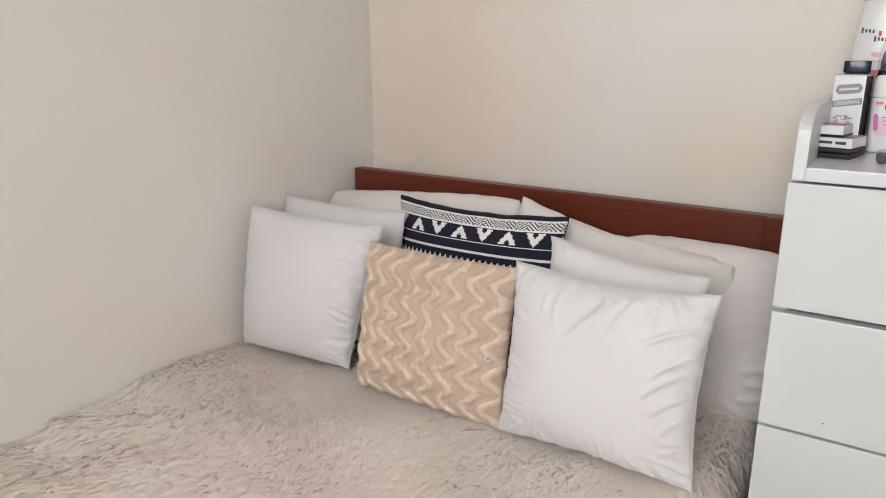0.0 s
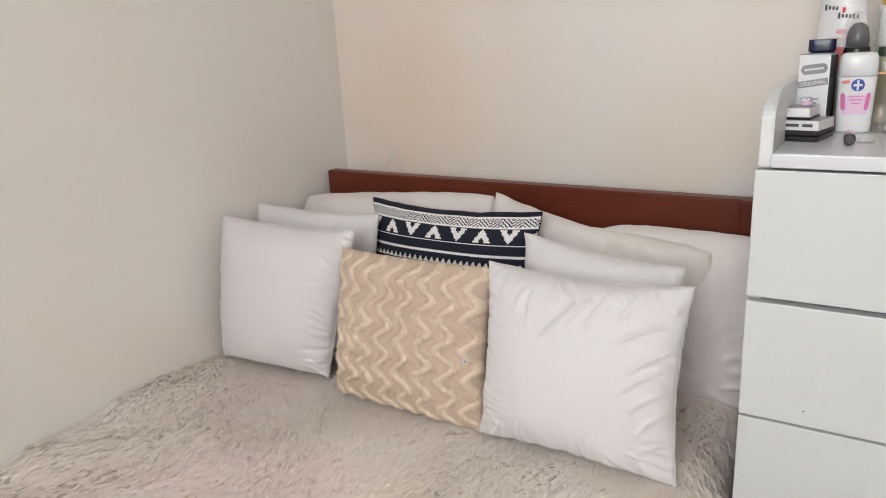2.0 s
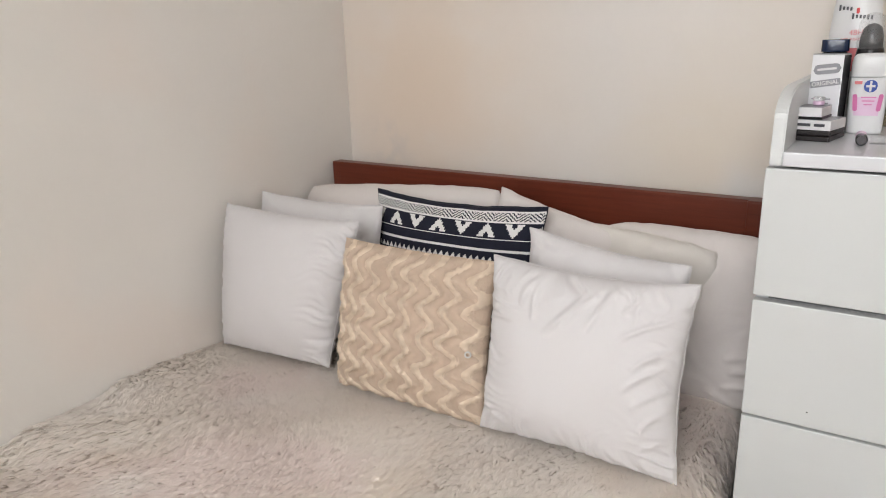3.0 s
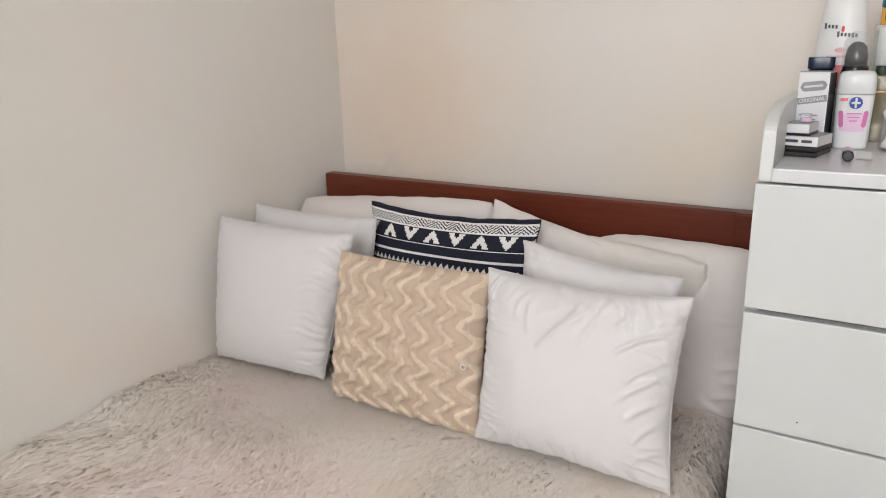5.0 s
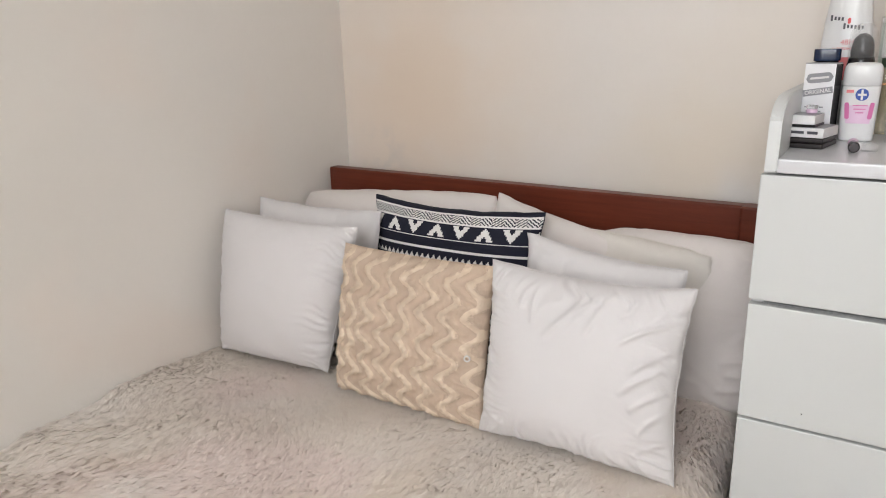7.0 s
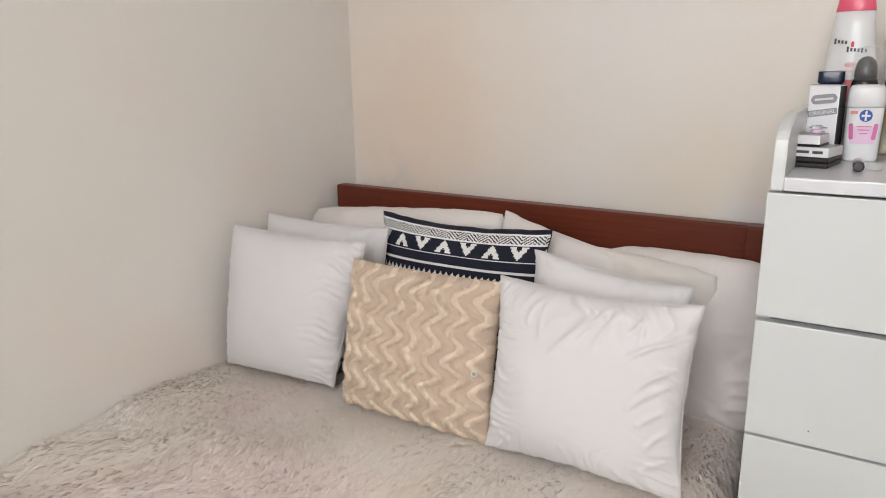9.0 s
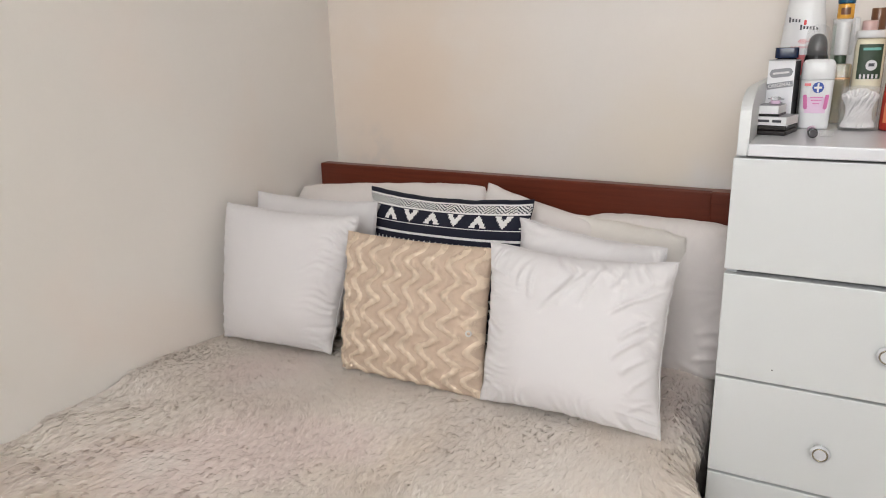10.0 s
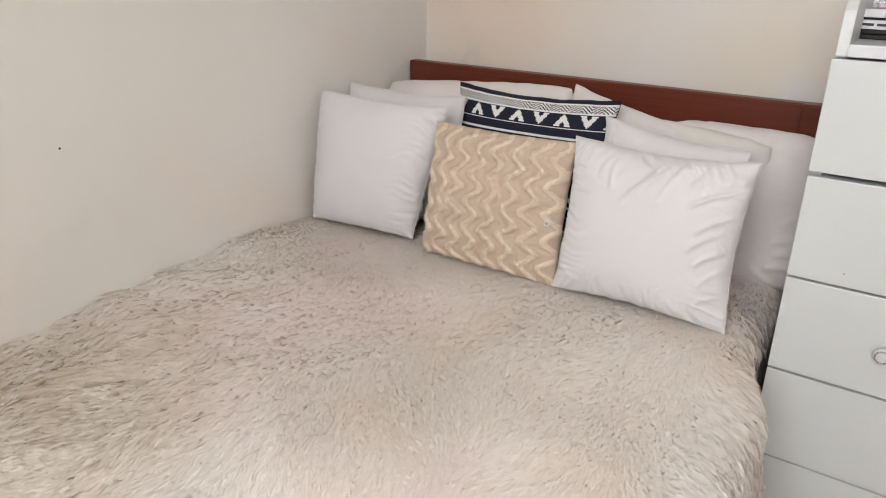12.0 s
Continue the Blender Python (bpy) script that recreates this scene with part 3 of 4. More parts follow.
cushion("cushion", pose(0.195, -0.585, 0.539, -10), 0.42, 0.375, 0.15, 33, COTTON, "smooth square white cotton cushion against the wall", GC, n=100, wrinkle=0.012, lump=0.004, pinch=0.04, power=0.42, corner=(0, 0, 0.02, 0, -0.05, 0.015, 0, 0), dirs=(1.8, 0.2), freq=11, reach=6, left=0.25)
cushion("cushion", pose(0.998, -0.635, 0.556, -11), 0.387, 0.348, 0.16, 41, COTTON, "plump square white cotton cushion with creased edges", GC, n=150, wrinkle=0.013, lump=0.005, pinch=0.072, power=0.42, freq=8, reach=5,
        folds=((-0.38, 0.98, -0.52, 0.55, 0.006, 0.032), (-0.30, 0.98, -0.40, 0.45, 0.006, 0.03), (0.10, 0.98, -0.22, 0.30, 0.008, 0.034), (0.22, 0.98, -0.02, 0.42, 0.007, 0.03), (0.45, 0.98, 0.12, 0.45, 0.007, 0.03), (0.62, 0.95, 0.42, 0.70, 0.006, 0.03),
               (0.97, 0.72, 0.48, 0.38, 0.008, 0.03), (0.98, 0.42, 0.62, 0.10, 0.009, 0.032), (0.98, 0.28, 0.55, -0.12, 0.008, 0.03), (0.98, 0.02, 0.66, -0.28, 0.008, 0.03), (0.98, -0.18, 0.74, -0.52, 0.007, 0.03), (0.97, -0.5, 0.70, -0.78, 0.006, 0.035),
               (-0.97, -0.5, -0.62, -0.85, 0.005, 0.04), (-0.97, 0.1, -0.75, -0.15, 0.004, 0.04), (0.1, -0.97, -0.1, -0.66, 0.004, 0.04), (0.6, -0.97, 0.45, -0.7, 0.004, 0.04)))


# navy cushion with woven ivory bands
def woven(x, d):
    if d > 0.195:
        d = 0.39 - d
    d = d / 0.92 + 0.006
    if 0.018 < d < 0.0225 or 0.043 < d < 0.0475 or 0.091 < d < 0.0935 or 0.117 < d < 0.124 or 0.112 < d < 0.1135:
        return 1
    if 0.0225 <= d <= 0.043:
        k = (x + 1.0) % 0.056
        s = x + (d if k < 0.028 else -d) * 1.25
        return 1 if (s % 0.0105) < 0.0056 else 0
    if 0.051 < d < 0.087:
        ph = ((x + 1.0 - 0.0205) / 0.066)
        col, fx = int(ph), ph - int(ph)
        a = abs(round((fx - 0.5) * 0.066 / 0.0042))
        r = int((d - 0.051) / 0.0045)
        r = r if col % 2 else 7 - r
        if a <= 5.4 - 0.68 * r and not (a <= 1.9 - 0.75 * r):
            return 1
        return 0
    if 0.137 < d < 0.152:
        k = abs(((x + 1.0) % 0.0165) - 0.00825) / 0.00825
        return 1 if (d - 0.137) / 0.015 > k else 0
    return 0


cushion("patterned_cushion", pose(0.568, -0.385, 0.555, -9), 0.475, 0.39, 0.12, 52, [NAVY, IVORY], "navy cushion woven with ivory zigzag and stepped chevron bands", "", n=230, nv=190, face_material=woven, wrinkle=0.002, lump=0.004, pinch=0.085)


# beige plush cushion with embossed zigzags
def zigzag(x, z):
    tri = 0.44 * np.sin((z + 1.0 + 0.004 * vnoise(x * 9, z * 9, 76)) / 0.064 * 2 * math.pi)
    ph = ((x + 1.0 + tri * 0.034 + 0.009 * vnoise(x * 24, z * 24, 77)) / 0.050) % 1.0
    ridge = np.exp(-((ph - 0.5) / 0.24) ** 2)
    return 0.0095 * ridge - 0.001 + 0.0018 * vnoise(x * 170, z * 110, 78) * (0.4 + ridge)


# Picks the lighter beige on the ridge crests, a painted sheen.
def crest_sheen(x, d):
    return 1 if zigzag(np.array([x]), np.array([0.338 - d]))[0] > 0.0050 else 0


plush, cover = cushion("plush_cushion", pose(0.612, -0.622, 0.548, -10.5), 0.385, 0.338, 0.13, 61, [PLUSH, PLUSH_CREST], "beige plush cushion embossed with wavy zigzag ridges", "", n=220, face_material=crest_sheen, seam=False, relief=zigzag, wrinkle=0.004, lump=0.005, pinch=0.03)
cm = cover.data
nf = 220 * 220
cen, nor = np.empty(len(cm.polygons) * 3, np.float32), np.empty(len(cm.polygons) * 3, np.float32)
cm.polygons.foreach_get("center", cen)
cm.polygons.foreach_get("normal", nor)
cen, nor = cen.reshape(-1, 3).astype(float)[:nf], nor.reshape(-1, 3).astype(float)[:nf]
P = np.repeat(cen, 3, 0) + rng.normal(0, 0.0009, (nf * 3, 3))
N = np.repeat(nor, 3, 0)
D = np.array([-0.5, -0.1, -1.0]) - N * (N @ np.array([-0.5, -0.1, -1.0]))[:, None]
D /= np.linalg.norm(D, axis=1)[:, None]
crest = np.clip(zigzag(P[:, 0], P[:, 2]) / 0.0095, 0, 1)
tall = crest > 0.48 + 0.14 * rng.uniform(-1, 1, len(P))
P, N, D, crest = P[tall], N[tall], D[tall], crest[tall]
me = tufts(P, N, D, 0.0022 + 0.0020 * crest, 0.0010, rng, clump=0.005, lift=0.35)
me.materials.append(PLUSH_CREST)
pp = new("nap", me)
pp.parent = plush
tagged(pp, "short beige plush nap", kind="stuff")
loop = bmesh.new()
lr = [[loop.verts.new((math.cos(a) * (0.0055 + 0.0016 * math.cos(b)), 0.0016 * math.sin(b), math.sin(a) * (0.0055 + 0.0016 * math.cos(b)))) for b in (0, 1.05, 2.09, 3.14, 4.19, 5.24)] for a in [2 * math.pi * k / 24 for k in range(24)]]
for k in range(24):
    for b in range(6):
        loop.faces.new((lr[k][b], lr[(k + 1) % 24][b], lr[(k + 1) % 24][(b + 1) % 6], lr[k][(b + 1) % 6]))
put(part("loop", loop, IVORY, plush, "small pale thread loop", True), 0.166, -0.040, 0.152, 0, 0, 25)

# ---- chest of drawers ----
DX0, DX1, DF, DB = 1.272, 1.80, -0.57, -0.03
TOP, STEP = 1.100, 0.208
chest = thing("chest_of_drawers", pose(DX0, DF, 0), "white lacquered chest of five drawers with a raised tray top", "chest of drawers")


def chest_part(name, bm, m, parent=None, label="", smooth=False):
    ob = part(name, bm, m, parent or chest, label, smooth)
    if parent is None:
        ob.matrix_parent_inverse = chest.matrix_world.inverted()
    return ob


chest_part("side_panel", box(DX0 + 0.002, DX0 + 0.020, DF + 0.0195, DB, 0.0, 1.103), LACQ_IN)
chest_part("side_panel", box(DX1 - 0.020, DX1 - 0.004, DF + 0.020, DB, 0.0, 1.103), LACQ_IN)
chest_part("back_panel", box(DX0 + 0.020, DX1 - 0.020, DB - 0.008, DB, 0.03, 1.103), LACQ_IN)
chest_part("plinth", box(DX0 + 0.020, DX1 - 0.020, DF + 0.05, DF + 0.065, 0.0, 0.049), LACQ_IN)
for i in range(6):
    zz = max(TOP - i * STEP - 0.004, 0.062)
    chest_part("divider", box(DX0 + 0.020, DX1 - 0.020, DF + 0.0195, DB - 0.008, zz - 0.012, zz), LACQ_IN)
KNOB_X = (1.541, 1.539, 1.461, 1.60, 1.58)
for i in range(5):
    z1, z0 = TOP - i * STEP - (0.0, 0.0035, 0.001, 0.0, 0.0)[i], TOP - (i + 1) * STEP + (0.0058, 0.0035, 0.006, 0.004, 0.006)[i]
    dr = chest_part("drawer", box(DX0, DX1, DF, DF + 0.018, z0, z1, 0.0022, 2), LACQ)
    dr.location.y += (-0.003, 0.0, 0.0, 0.002, 0.002)[i]
    kb = lathe([(0.006, 0), (0.006, 0.010), (0.009, 0.013), (0.0155, 0.016), (0.0165, 0.020), (0.0155, 0.024), (0.011, 0.0255)], 28)
    kn = part("knob", kb, LACQ_IN, dr, "round white drawer knob with a brass ring", True)
    kn.matrix_basis = pose(KNOB_X[i], DF, (z0 + z1) / 2 - (0.005 if i else 0.0), 90)
    ring = bmesh.new()
    rr = []
    for k in range(32):
        a = 2 * math.pi * k / 32
        rr.append([ring.verts.new((math.cos(a) * (0.0115 + 0.0016 * math.cos(b)), math.sin(a) * (0.0115 + 0.0016 * math.cos(b)), 0.0252 + 0.0014 * math.sin(b))) for b in (0, 1.57, 3.14, 4.71)])
    for k in range(32):
        for b in range(4):
            ring.faces.new((rr[k][b], rr[(k + 1) % 32][b], rr[(k + 1) % 32][(b + 1) % 4], rr[k][(b + 1) % 4]))
    kr = part("ring", ring, RINGM, dr, smooth=True)
    kr.matrix_basis = kn.matrix_basis
for i, hx, hz in ((1, 1.368, 0.714),):
    hole = part("screw_hole", lathe(rounded_profile(0.0013, 0, 0.0009, 0.0003), 10), PBROWN, [o for o in chest.children if o.name.startswith("drawer")][i])
    hole.matrix_basis = pose(hx, DF, hz, 90)
SH = 1.126
chest_part("top_board", box(1.2946, 1.7769, DF - 0.010, DB, 1.1045, SH, 0.003, 3), TOPG)


def tray_side(x0, x1):
    bm = bmesh.new()
    prof = [(DF - 0.006, 1.1045), (DB, 1.1045), (DB, 1.216)]
    r = 0.10
    cy = DF + r
    prof += [(cy - r * math.sin(a), 1.216 - 0.042 * (1 - math.cos(a))) for a in [math.pi / 2 * k / 10 for k in range(11)]]
    lo = [bm.verts.new((x0, y, z)) for y, z in prof]
    hi = [bm.verts.new((x1, y, z)) for y, z in prof]
    bm.faces.new(lo[::-1])
    bm.faces.new(hi)
    for i in range(len(prof)):
        bm.faces.new((lo[i], lo[(i + 1) % len(prof)], hi[(i + 1) % len(prof)], hi[i]))
    bmesh.ops.recalc_face_normals(bm, faces=bm.faces)
    bmesh.ops.bevel(bm, geom=[e for e in bm.edges if len(e.link_faces) == 2 and e.calc_face_angle(0) > 1.2], offset=0.002, segments=2, affect="EDGES")
    return bm


chest_part("tray_side", tray_side(1.2765, 1.2945), LACQ)
chest_part("tray_side", tray_side(1.777, 1.795), LACQ)


# ---- toiletries on the tray ----
GT = "toiletries on the chest"


def item(name, x, y, label, category, rz=0.0, z=SH):
    return thing(name, pose(x, y, z, 0, 0, rz), label, category, GT)


# white lotion bottle with a pink cap
lot = item("lotion_bottle", 1.343, -0.20, "tall white lotion bottle with a pink flip cap", "bottle", -2)
body = [(0.020, 0.0), (0.036, 0.001), (0.039, 0.006), (0.0415, 0.06), (0.0425, 0.12), (0.0415, 0.16), (0.0385, 0.20), (0.034, 0.235), (0.0315, 0.258), (0.028, 0.2595)]
part("body", lathe(body, 48, 1.0, 0.58, 2.3), PWHITE, lot, smooth=True)
cap = part("cap", lathe([(0.0318, 0.2585), (0.0325, 0.2600), (0.0305, 0.272), (0.0285, 0.286), (0.0262, 0.2915), (0.020, 0.2925)], 48, 1.0, 0.60, 2.4), PPINK, lot, "pink flip cap", True)
part("thumb_notch", box(-0.011, 0.011, -0.0165, -0.010, 0.286, 0.2928, 0.002), PROSE, cap)
put(part("label_band", plate(0.050, 0.040, bend=0.075), PROSE, lot, "rose printed band"), 0.004, -0.0252, 0.117)
for k in range(4):
    put(part("logo", plate(0.0034, (0.0100, 0.0060, 0.0060, 0.0060)[k]), PINK_INK, lot, "dark logo bar"), -0.0255 + 0.0058 * k, -0.0250, 0.206 - 0.0008 * k)
for k in range(6):
    put(part("logo", plate(0.0034, (0.0100, 0.0060, 0.0060, 0.0060, 0.0085, 0.0060)[k]), PINK_INK, lot, "dark logo bar"), -0.004 + 0.0058 * k, -0.0252, 0.191 - 0.0006 * k)
put(part("logo", plate(0.005, 0.010, round_=0.0024), PRED, lot, "red logo mark"), 0.003, -0.0262, 0.200)
words("48H", 0.013, PROSE, lot, 0.004, -0.0262, 0.163)
words("NOURISHMENT", 0.0066, PROSE, lot, 0.004, -0.0262, 0.152)

# dark blue capped bottle behind the silver carton
blue = item("blue_capped_bottle", 1.320, -0.265, "dark bottle with a glossy navy blue cap", "bottle", 2)
part("body", lathe(rounded_profile(0.0205, 0, 0.132, 0.004), 32, 1.0, 0.7, 5), PBLACK, blue, smooth=True)
part("cap", lathe(rounded_profile(0.0215, 0.1325, 0.153, 0.0015), 32, 1.0, 0.7, 6), PBLUE, blue, "navy blue cap", True)

# black roll-on under a clear dome
roll = item("roll_on_deodorant", 1.373, -0.262, "black roll-on deodorant under a clear domed cap", "bottle", -15)
part("body", lathe([(0.016, 0), (0.0205, 0.003), (0.0215, 0.05), (0.0225, 0.11), (0.0222, 0.124), (0.0205, 0.134), (0.0192, 0.1385)], 36), PBLACK, roll, smooth=True)
part("ball", lathe([(0.0175, 0.1390), (0.0182, 0.147), (0.0172, 0.159), (0.0140, 0.170), (0.0075, 0.1765), (0.001, 0.178)], 32), PBLACK, roll, smooth=True)
dome = part("clear_cap", lathe([(0.0228, 0.1365), (0.0228, 0.162), (0.0212, 0.180), (0.0160, 0.1905), (0.0075, 0.195), (0.002, 0.1955)], 36), THINP, roll, "clear domed cap", True)

# silver medicine carton
ben = item("medicine_carton", 1.322, -0.335, "tall silver foil medicine carton with grey print", "carton", -13)
part("box", box(-0.0245, 0.0245, -0.016, 0.018, 0.0, 0.130, 0.001), SILVER, ben)
part("flap", box(-0.0242, 0.0242, -0.0158, 0.0178, 0.1304, 0.1314, 0.0003), PGREY, ben, "grey top flap")
part("side_panel", box(0.0246, 0.0250, -0.0155, 0.0175, 0.001, 0.129), PBLACK, ben, "black carton side")
put(part("logo", plate(0.043, 0.016, round_=0.0084), PGREY, ben, "grey oval logo"), 0.0005, -0.0167, 0.107, 0, -6)
put(part("logo_bar", plate(0.030, 0.0035), CARD, ben, "white logo bar"), 0.0005, -0.0174, 0.107, 0, -6)
put(part("print_band", plate(0.047, 0.011), PGREY, ben, "grey slanted band"), 0.0, -0.0167, 0.084, 0, -9)
words("ORIGINAL", 0.0092, CARD, ben, 0.0, -0.0174, 0.084, -9, bold=0.0002)
for k in range(3):
    put(part("print_line", plate(0.030 - 0.006 * k, 0.002), PGREY, ben), -0.004, -0.0167, 0.058 - 0.007 * k)

slab = item("black_case", 1.304, -0.305, "slim black plastic case standing by the tray side", "case", 2)
part("body", box(-0.006, 0.006, -0.03, 0.03, 0, 0.098, 0.002), PBLACK, slab)

# stack: dark case, two small cartons, a lip balm
case = item("dark_case", 1.322, -0.415, "flat dark brown plastic case lying on the tray", "case", -10)
part("base", box(-0.0285, 0.0285, -0.04, 0.045, 0, 0.0085, 0.003, 3), PBROWN, case)
part("lid", box(-0.0283, 0.0283, -0.0398, 0.0448, 0.0092, 0.0175, 0.003, 3), PBROWN, case)
con = item("pill_carton", 1.322, -0.418, "flat white pill carton with a grey printed top", "carton", -13, SH + 0.0178)
part("box", box(-0.0295, 0.0295, -0.036, 0.034, 0, 0.0155, 0.0008), CARD, con)
part("print_panel", box(-0.0285, 0.0285, -0.035, 0.033, 0.01555, 0.0160), PGREY, con, "grey printed top")
for a, b in ((-0.013, 0.026), (0.013, 0.016)):
    put(part("print_line", plate(b, 0.0045), PINK_INK, con, "dark print bar"), a, -0.0368, 0.008)
sm = item("small_carton", 1.313, -0.418, "small white and charcoal carton on the stack", "carton", -9, SH + 0.0340)
part("tray", box(-0.0205, 0.0205, -0.030, 0.026, 0, 0.004, 0.0006), PBLACK, sm)
part("box", box(-0.0195, 0.0195, -0.0305, 0.0255, 0.0042, 0.0185, 0.0006), CARD, sm)
part("print_panel", box(-0.0190, 0.0190, -0.0298, 0.025, 0.01855, 0.0190), PGREY, sm, "charcoal printed top")
balm = item("lip_balm", 1.318, -0.412, "small pink lip balm pot with a clear lid", "lip balm", 0, SH + 0.0532)
part("pot", lathe(rounded_profile(0.0085, 0, 0.007, 0.002), 24), PLILAC, balm, smooth=True)
part("lid", lathe(rounded_profile(0.0088, 0.0072, 0.0135, 0.002), 24), CLEARP, balm, smooth=True)

# white stick deodorant
deo = item("stick_deodorant", 1.3815, -0.325, "white oval stick deodorant with pink and blue label", "deodorant", 3)
part("body", lathe([(0.018, 0), (0.0255, 0.001), (0.0265, 0.005), (0.0278, 0.06), (0.0285, 0.092), (0.0275, 0.0925)], 44, 1.0, 0.55, 2.8), PWHITE, deo, smooth=True)
part("cap", lathe([(0.0283, 0.0932), (0.0290, 0.094), (0.0288, 0.116), (0.0272, 0.125), (0.0235, 0.1295), (0.014, 0.131)], 44, 1.0, 0.55, 3.0), PWHITE, deo, smooth=True)
put(part("label_panel", plate(0.046, 0.050, bend=0.062), CARD, deo, "white curved label"), 0, -0.0160, 0.062)
put(part("print_panel", plate(0.036, 0.030, bend=0.062), PLILAC, deo, "lilac printed panel"), 0, -0.0166, 0.046)
for sx in (-1, 1):
    put(part("print_petal", plate(0.007, 0.028, round_=0.0034), PMAG, deo, "magenta petal print"), sx * 0.0178, -0.0150, 0.052, 0, sx * 6, sx * 18)
put(part("logo_disc", plate(0.020, 0.020, round_=0.0099), PLBLUE, deo, "blue round logo"), 0.002, -0.0178, 0.079)
put(part("logo_bar", plate(0.013, 0.0035), CARD, deo, "white logo bar"), 0.002, -0.0185, 0.079)
put(part("logo_bar", plate(0.0032, 0.017), CARD, deo, "white logo bar"), 0.002, -0.0187, 0.079)
put(part("print_tag", plate(0.011, 0.005), PROSE, deo, "red tag"), -0.016, -0.0168, 0.0845)
for k, w in enumerate((0.022, 0.018, 0.012)):
    put(part("print_line", plate(w, 0.0018), PMAG, deo), 0.001, -0.0172, 0.061 - 0.006 * k)

# lipstick lying with its end to the room, and a loose clear lid
lip = thing("lipstick", pose(1.386, -0.455, SH + 0.0085, 90, 0, 4), "lipstick tube with mauve cap and silver end", "lipstick", GT)
part("tube", lathe(rounded_profile(0.0082, 0.0, 0.024, 0.001), 24), PBLACK, lip, smooth=True)
part("end_disc", lathe(rounded_profile(0.0066, 0.0241, 0.0252, 0.0004), 24), GREYM, lip, "dull dark end", True)
part("cap", lathe(rounded_profile(0.0080, -0.034, -0.0005, 0.002), 24), PLILAC, lip, "mauve cap", True)
lid = item("clear_lid", 1.408, -0.445, "small clear plastic lid lying on the tray", "lid")
part("shell", lathe([(0.011, 0.0), (0.0115, 0.001), (0.0115, 0.010), (0.010, 0.0115)], 28), THINP, lid, smooth=True)

# fluted clear jar of cotton buds
jar = item("cotton_bud_jar", 1.456, -0.325, "fluted clear plastic jar filled with cotton buds", "jar")
bmj = bmesh.new()
prof = [(0.0, 0.0), (0.030, 0.0), (0.0325, 0.004), (0.0335, 0.078), (0.0320, 0.080), (0.0308, 0.078), (0.0300, 0.005), (0.0, 0.004)]
nj = 64
rings = [[bmj.verts.new((r * (1 + 0.018 * (k % 2)) * math.cos(2 * math.pi * k / nj), r * (1 + 0.018 * (k % 2)) * math.sin(2 * math.pi * k / nj), z)) for k in range(nj)] for r, z in prof[1:-1]]
for a, b in zip(rings, rings[1:]):
    for k in range(nj):
        bmj.faces.new((a[k], a[(k + 1) % nj], b[(k + 1) % nj], b[k]))
bmj.faces.new(rings[0][::-1])
bmj.faces.new(rings[-1])
jb = part("jar", bmj, THINP, jar, smooth=False)
bud_bm = lathe([(0.0008, 0), (0.0022, 0.001), (0.0026, 0.006), (0.0019, 0.012), (0.0011, 0.0135), (0.0011, 0.058), (0.0019, 0.060), (0.0026, 0.066), (0.0021, 0.071), (0.0008, 0.072)], 7)
bud = part("cotton_bud", bud_bm, SWAB, jar, smooth=True)
rb = random.Random(5)
spots = []
for k in range(84):
    a, rad = k * 2.39996, 0.0272 * math.sqrt((k + 0.5) / 84)
    spots.append((rad * math.cos(a), rad * math.sin(a), a, rad))
for k, (px, py, a, rad) in enumerate(spots):
    ob = bud if k == 0 else new("cotton_bud", bud.data)
    ob.parent = jar
    tw = 36 * (rad / 0.0272)
    d = Vector((-math.sin(a), math.cos(a), 0)) * math.tan(radians(tw))
    axis = (d + Vector((0, 0, 1))).normalized()
    lean = Vector((0, 0, 1)).rotation_difference(axis).to_matrix().to_4x4()
    start = Vector((px, py, 0.0055)) - Vector((d.x, d.y, 0)) * 0.033
    lim = math.hypot(start.x, start.y)
    if lim > 0.0272:
        start.x, start.y = start.x * 0.0272 / lim, start.y * 0.0272 / lim
    ob.matrix_basis = Matrix.Translation(start) @ lean @ Matrix.Diagonal((1, 1, rb.uniform(0.95, 1.0), 1))

# lotion bottle with a dark green label
grn = item("green_label_bottle", 1.464, -0.215, "cream lotion bottle with a dark green label and white cap", "bottle", 6)
part("body", lathe([(0.018, 0), (0.0245, 0.002), (0.0255, 0.008), (0.0262, 0.15), (0.0240, 0.163), (0.020, 0.166)], 40, 1.0, 0.75, 2.6), PCREAM, grn, smooth=True)
part("cap", lathe(rounded_profile(0.0268, 0.1665, 0.181, 0.003), 40, 1.0, 0.78, 2.6), PWHITE, grn, "white cap", True)
put(part("label_panel", plate(0.041, 0.066, bend=0.05), PGREEN, grn, "dark green label"), 0, -0.0205, 0.122)
put(part("print_disc", plate(0.020, 0.020, round_=0.0099), CARD, grn, "white round emblem"), 0.003, -0.0216, 0.115)
put(part("print_mark", plate(0.010, 0.006), PINK_INK, grn), 0.003, -0.0223, 0.116)
put(part("print_line", plate(0.030, 0.005), PTEAL, grn), 0.001, -0.0216, 0.146)
for k in range(5):
    put(part("print_line", plate(0.0035, 0.008), CARD, grn), -0.014 + 0.007 * k, -0.0216, 0.094)

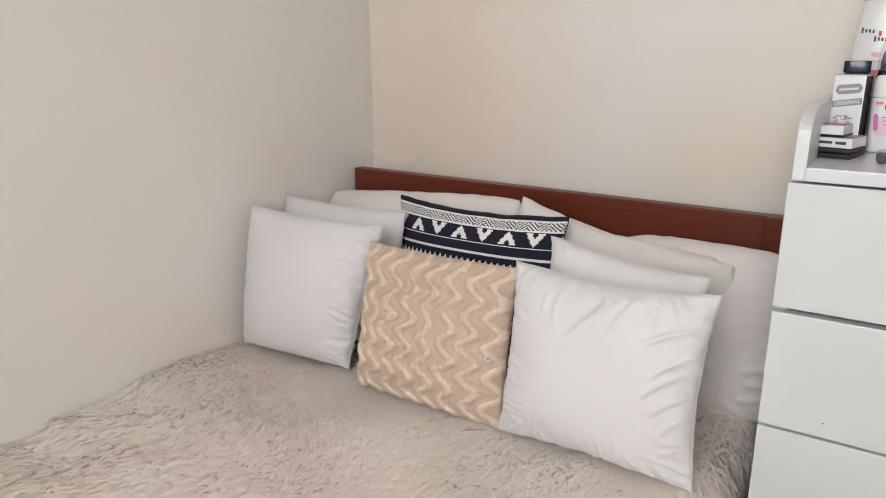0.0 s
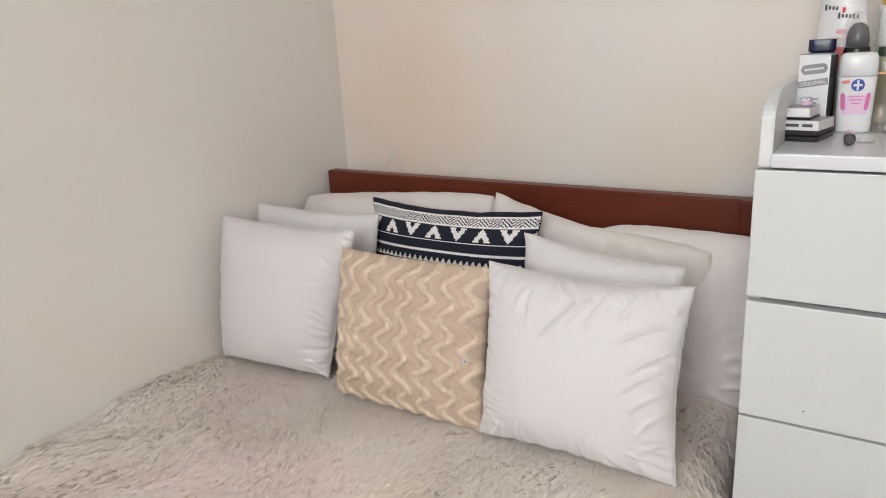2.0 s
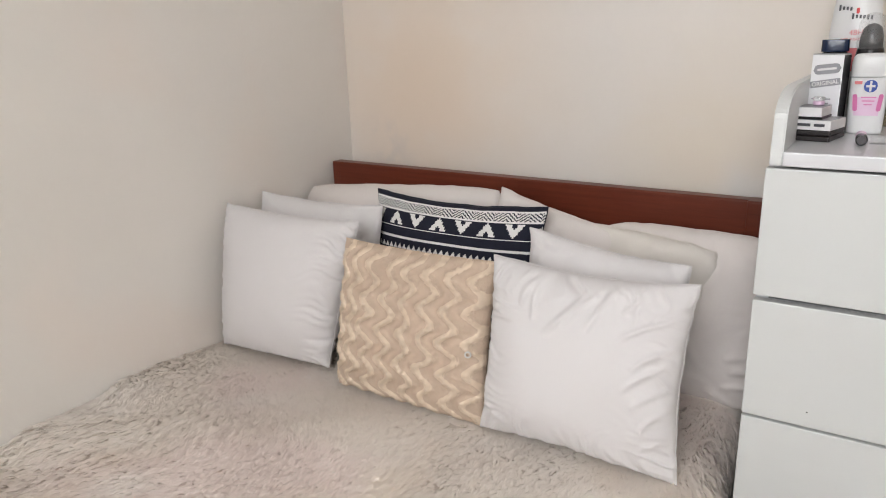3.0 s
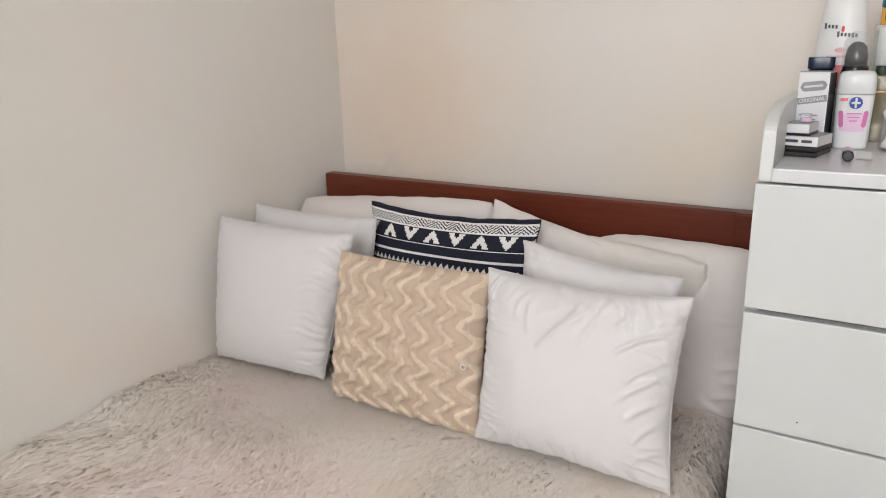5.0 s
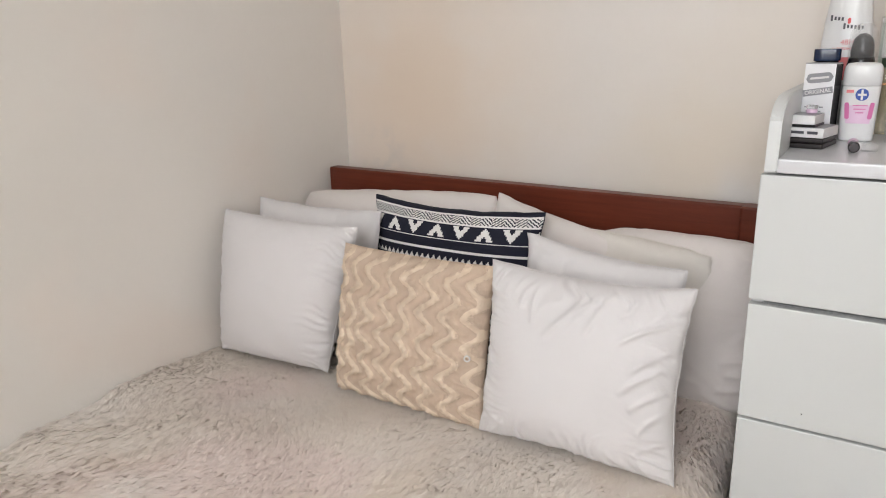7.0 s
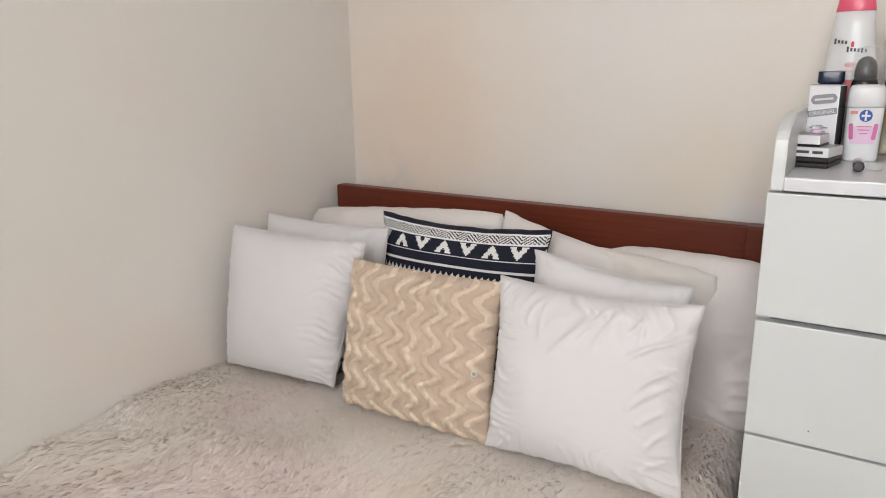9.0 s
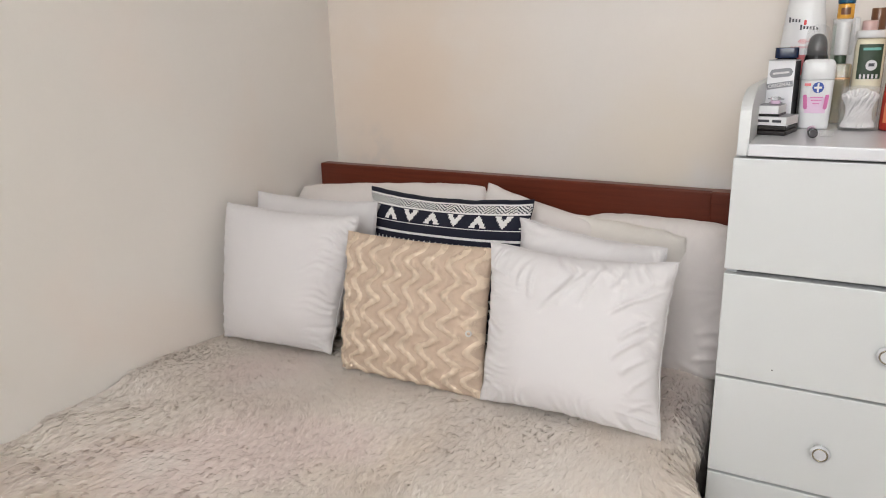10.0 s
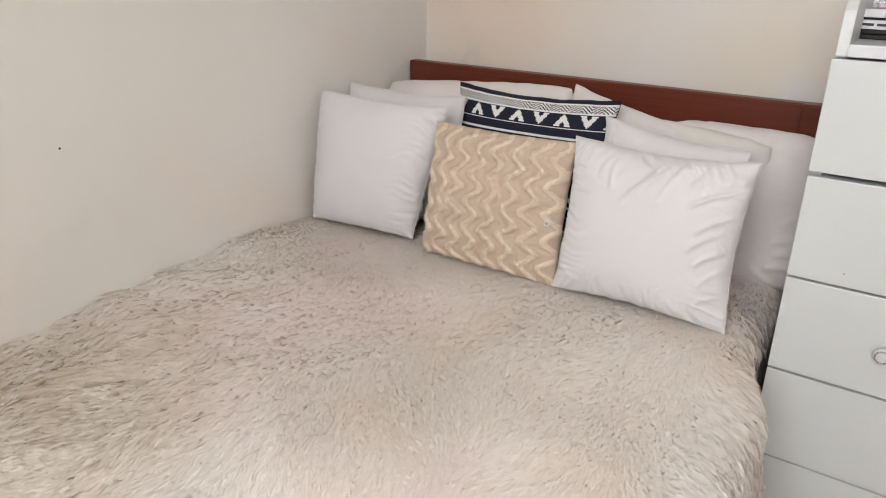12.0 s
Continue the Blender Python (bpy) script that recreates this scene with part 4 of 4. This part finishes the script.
# glass perfume with a white pump under a clear cap
perf = item("perfume_bottle", 1.414, -0.205, "clear glass perfume with a white spray pump", "perfume")
part("glass", lathe(rounded_profile(0.0225, 0, 0.118, 0.004), 36, 1.0, 0.7, 5), PAMBERG, perf, smooth=True)
part("band", lathe(rounded_profile(0.0229, 0.088, 0.0905, 0.0005), 36, 1.0, 0.71, 5), GOLD, perf, "thin gold band")
part("neck", lathe(rounded_profile(0.011, 0.1185, 0.134, 0.001), 24), PGREEN, perf, smooth=True)
part("pump", lathe(rounded_profile(0.0128, 0.1345, 0.200, 0.003), 28), PWHITE, perf, "white spray pump", True)
cc = part("clear_cap", lathe(rounded_profile(0.0205, 0.1345, 0.206, 0.003), 32), THINP, perf, smooth=True)
tube = item("white_tube", 1.436, -0.165, "white tapering cosmetic tube standing on its cap", "tube", 10)
part("cap", lathe(rounded_profile(0.013, 0, 0.028, 0.002), 24), PTEAL, tube, "teal cap", True)
part("body", lathe([(0.0125, 0.0285), (0.0135, 0.035), (0.012, 0.12), (0.006, 0.205), (0.003, 0.208)], 28), PWHITE, tube, smooth=True)

# jar with a blue lid on a teal tub
tub = item("tub", 1.418, -0.105, "tall pale green plastic tub", "tub")
part("body", lathe(rounded_profile(0.024, 0, 0.195, 0.004), 32), PTUB, tub, smooth=True)
part("lid", lathe(rounded_profile(0.0245, 0.1955, 0.205, 0.002), 32), PWHITE, tub, smooth=True)
jel = item("jelly_jar", 1.414, -0.105, "small amber jelly jar with a petrol blue lid", "jar", 0, SH + 0.2055)
part("body", lathe(rounded_profile(0.0158, 0, 0.031, 0.003), 32), PYEL, jel, smooth=True)
part("lid", lathe(rounded_profile(0.0165, 0.0313, 0.045, 0.0025), 32), PLID, jel, "blue ribbed lid", True)
put(part("label_panel", plate(0.018, 0.014, bend=0.0164), PBRZ, jel), 0, -0.0163, 0.016)

pk = item("blush_bottle", 1.461, -0.135, "small translucent bottle with a blush pink cap", "bottle")
part("body", lathe(rounded_profile(0.017, 0, 0.165, 0.004), 30), PAMBERG, pk, smooth=True)
part("cap", lathe(rounded_profile(0.0145, 0.1655, 0.201, 0.003), 30), PBLUSH, pk, "blush pink cap", True)
br = item("bronze_capped_bottle", 1.476, -0.085, "amber bottle with a bronze screw cap", "bottle")
part("body", lathe([(0.014, 0), (0.021, 0.002), (0.0215, 0.16), (0.0155, 0.178), (0.0125, 0.182)], 30), PAMBERG, br, smooth=True)
part("cap", lathe(rounded_profile(0.0145, 0.1825, 0.226, 0.002), 30), PBRZ, br, "bronze cap", True)

# red mouth rinse bottle and a tall orange bottle
red = item("red_rinse_bottle", 1.522, -0.325, "clear bottle of red rinse with orange label", "bottle")
part("body", lathe([(0.020, 0), (0.0305, 0.002), (0.0315, 0.010), (0.0305, 0.062), (0.029, 0.085), (0.024, 0.100), (0.0235, 0.101)], 40, 1, 0.8, 2.4), PRINSE, red, smooth=True)
put(part("label_panel", plate(0.044, 0.036, bend=0.04), PORANGE, red, "orange label"), -0.004, -0.0262, 0.034)
put(part("print_line", plate(0.020, 0.006), CARD, red), -0.006, -0.0275, 0.078, 0, -20)
part("cap", lathe(rounded_profile(0.0150, 0.1015, 0.128, 0.002), 30), CLEARP, red, smooth=True)
org = item("orange_bottle", 1.535, -0.225, "tall bottle with orange top and red label", "bottle")
part("body", lathe([(0.020, 0), (0.030, 0.002), (0.031, 0.12), (0.0305, 0.165), (0.024, 0.230)], 36), PORG2, org, smooth=True)
put(part("label_panel", plate(0.046, 0.055, bend=0.0318), PRED, org, "red label"), 0, -0.0316, 0.135)
part("cap", lathe([(0.0225, 0.2305), (0.021, 0.235), (0.012, 0.268), (0.010, 0.270)], 30), PORG2, org, smooth=True)

# ---- floor tiles ----
tile_bm = box(-0.198, 0.198, -0.198, 0.198, -0.004, 0.0, 0.0015, 1)
tile = part("tile", tile_bm, FLOOR, floor)
tile.location = (0.15, -0.18, 0.0)
for i in range(7):
    for j in range(7):
        if i or j:
            t2 = new("tile", tile.data)
            t2.parent = floor
            t2.location = (0.15 + 0.4 * i, -0.18 - 0.4 * j, 0.0)
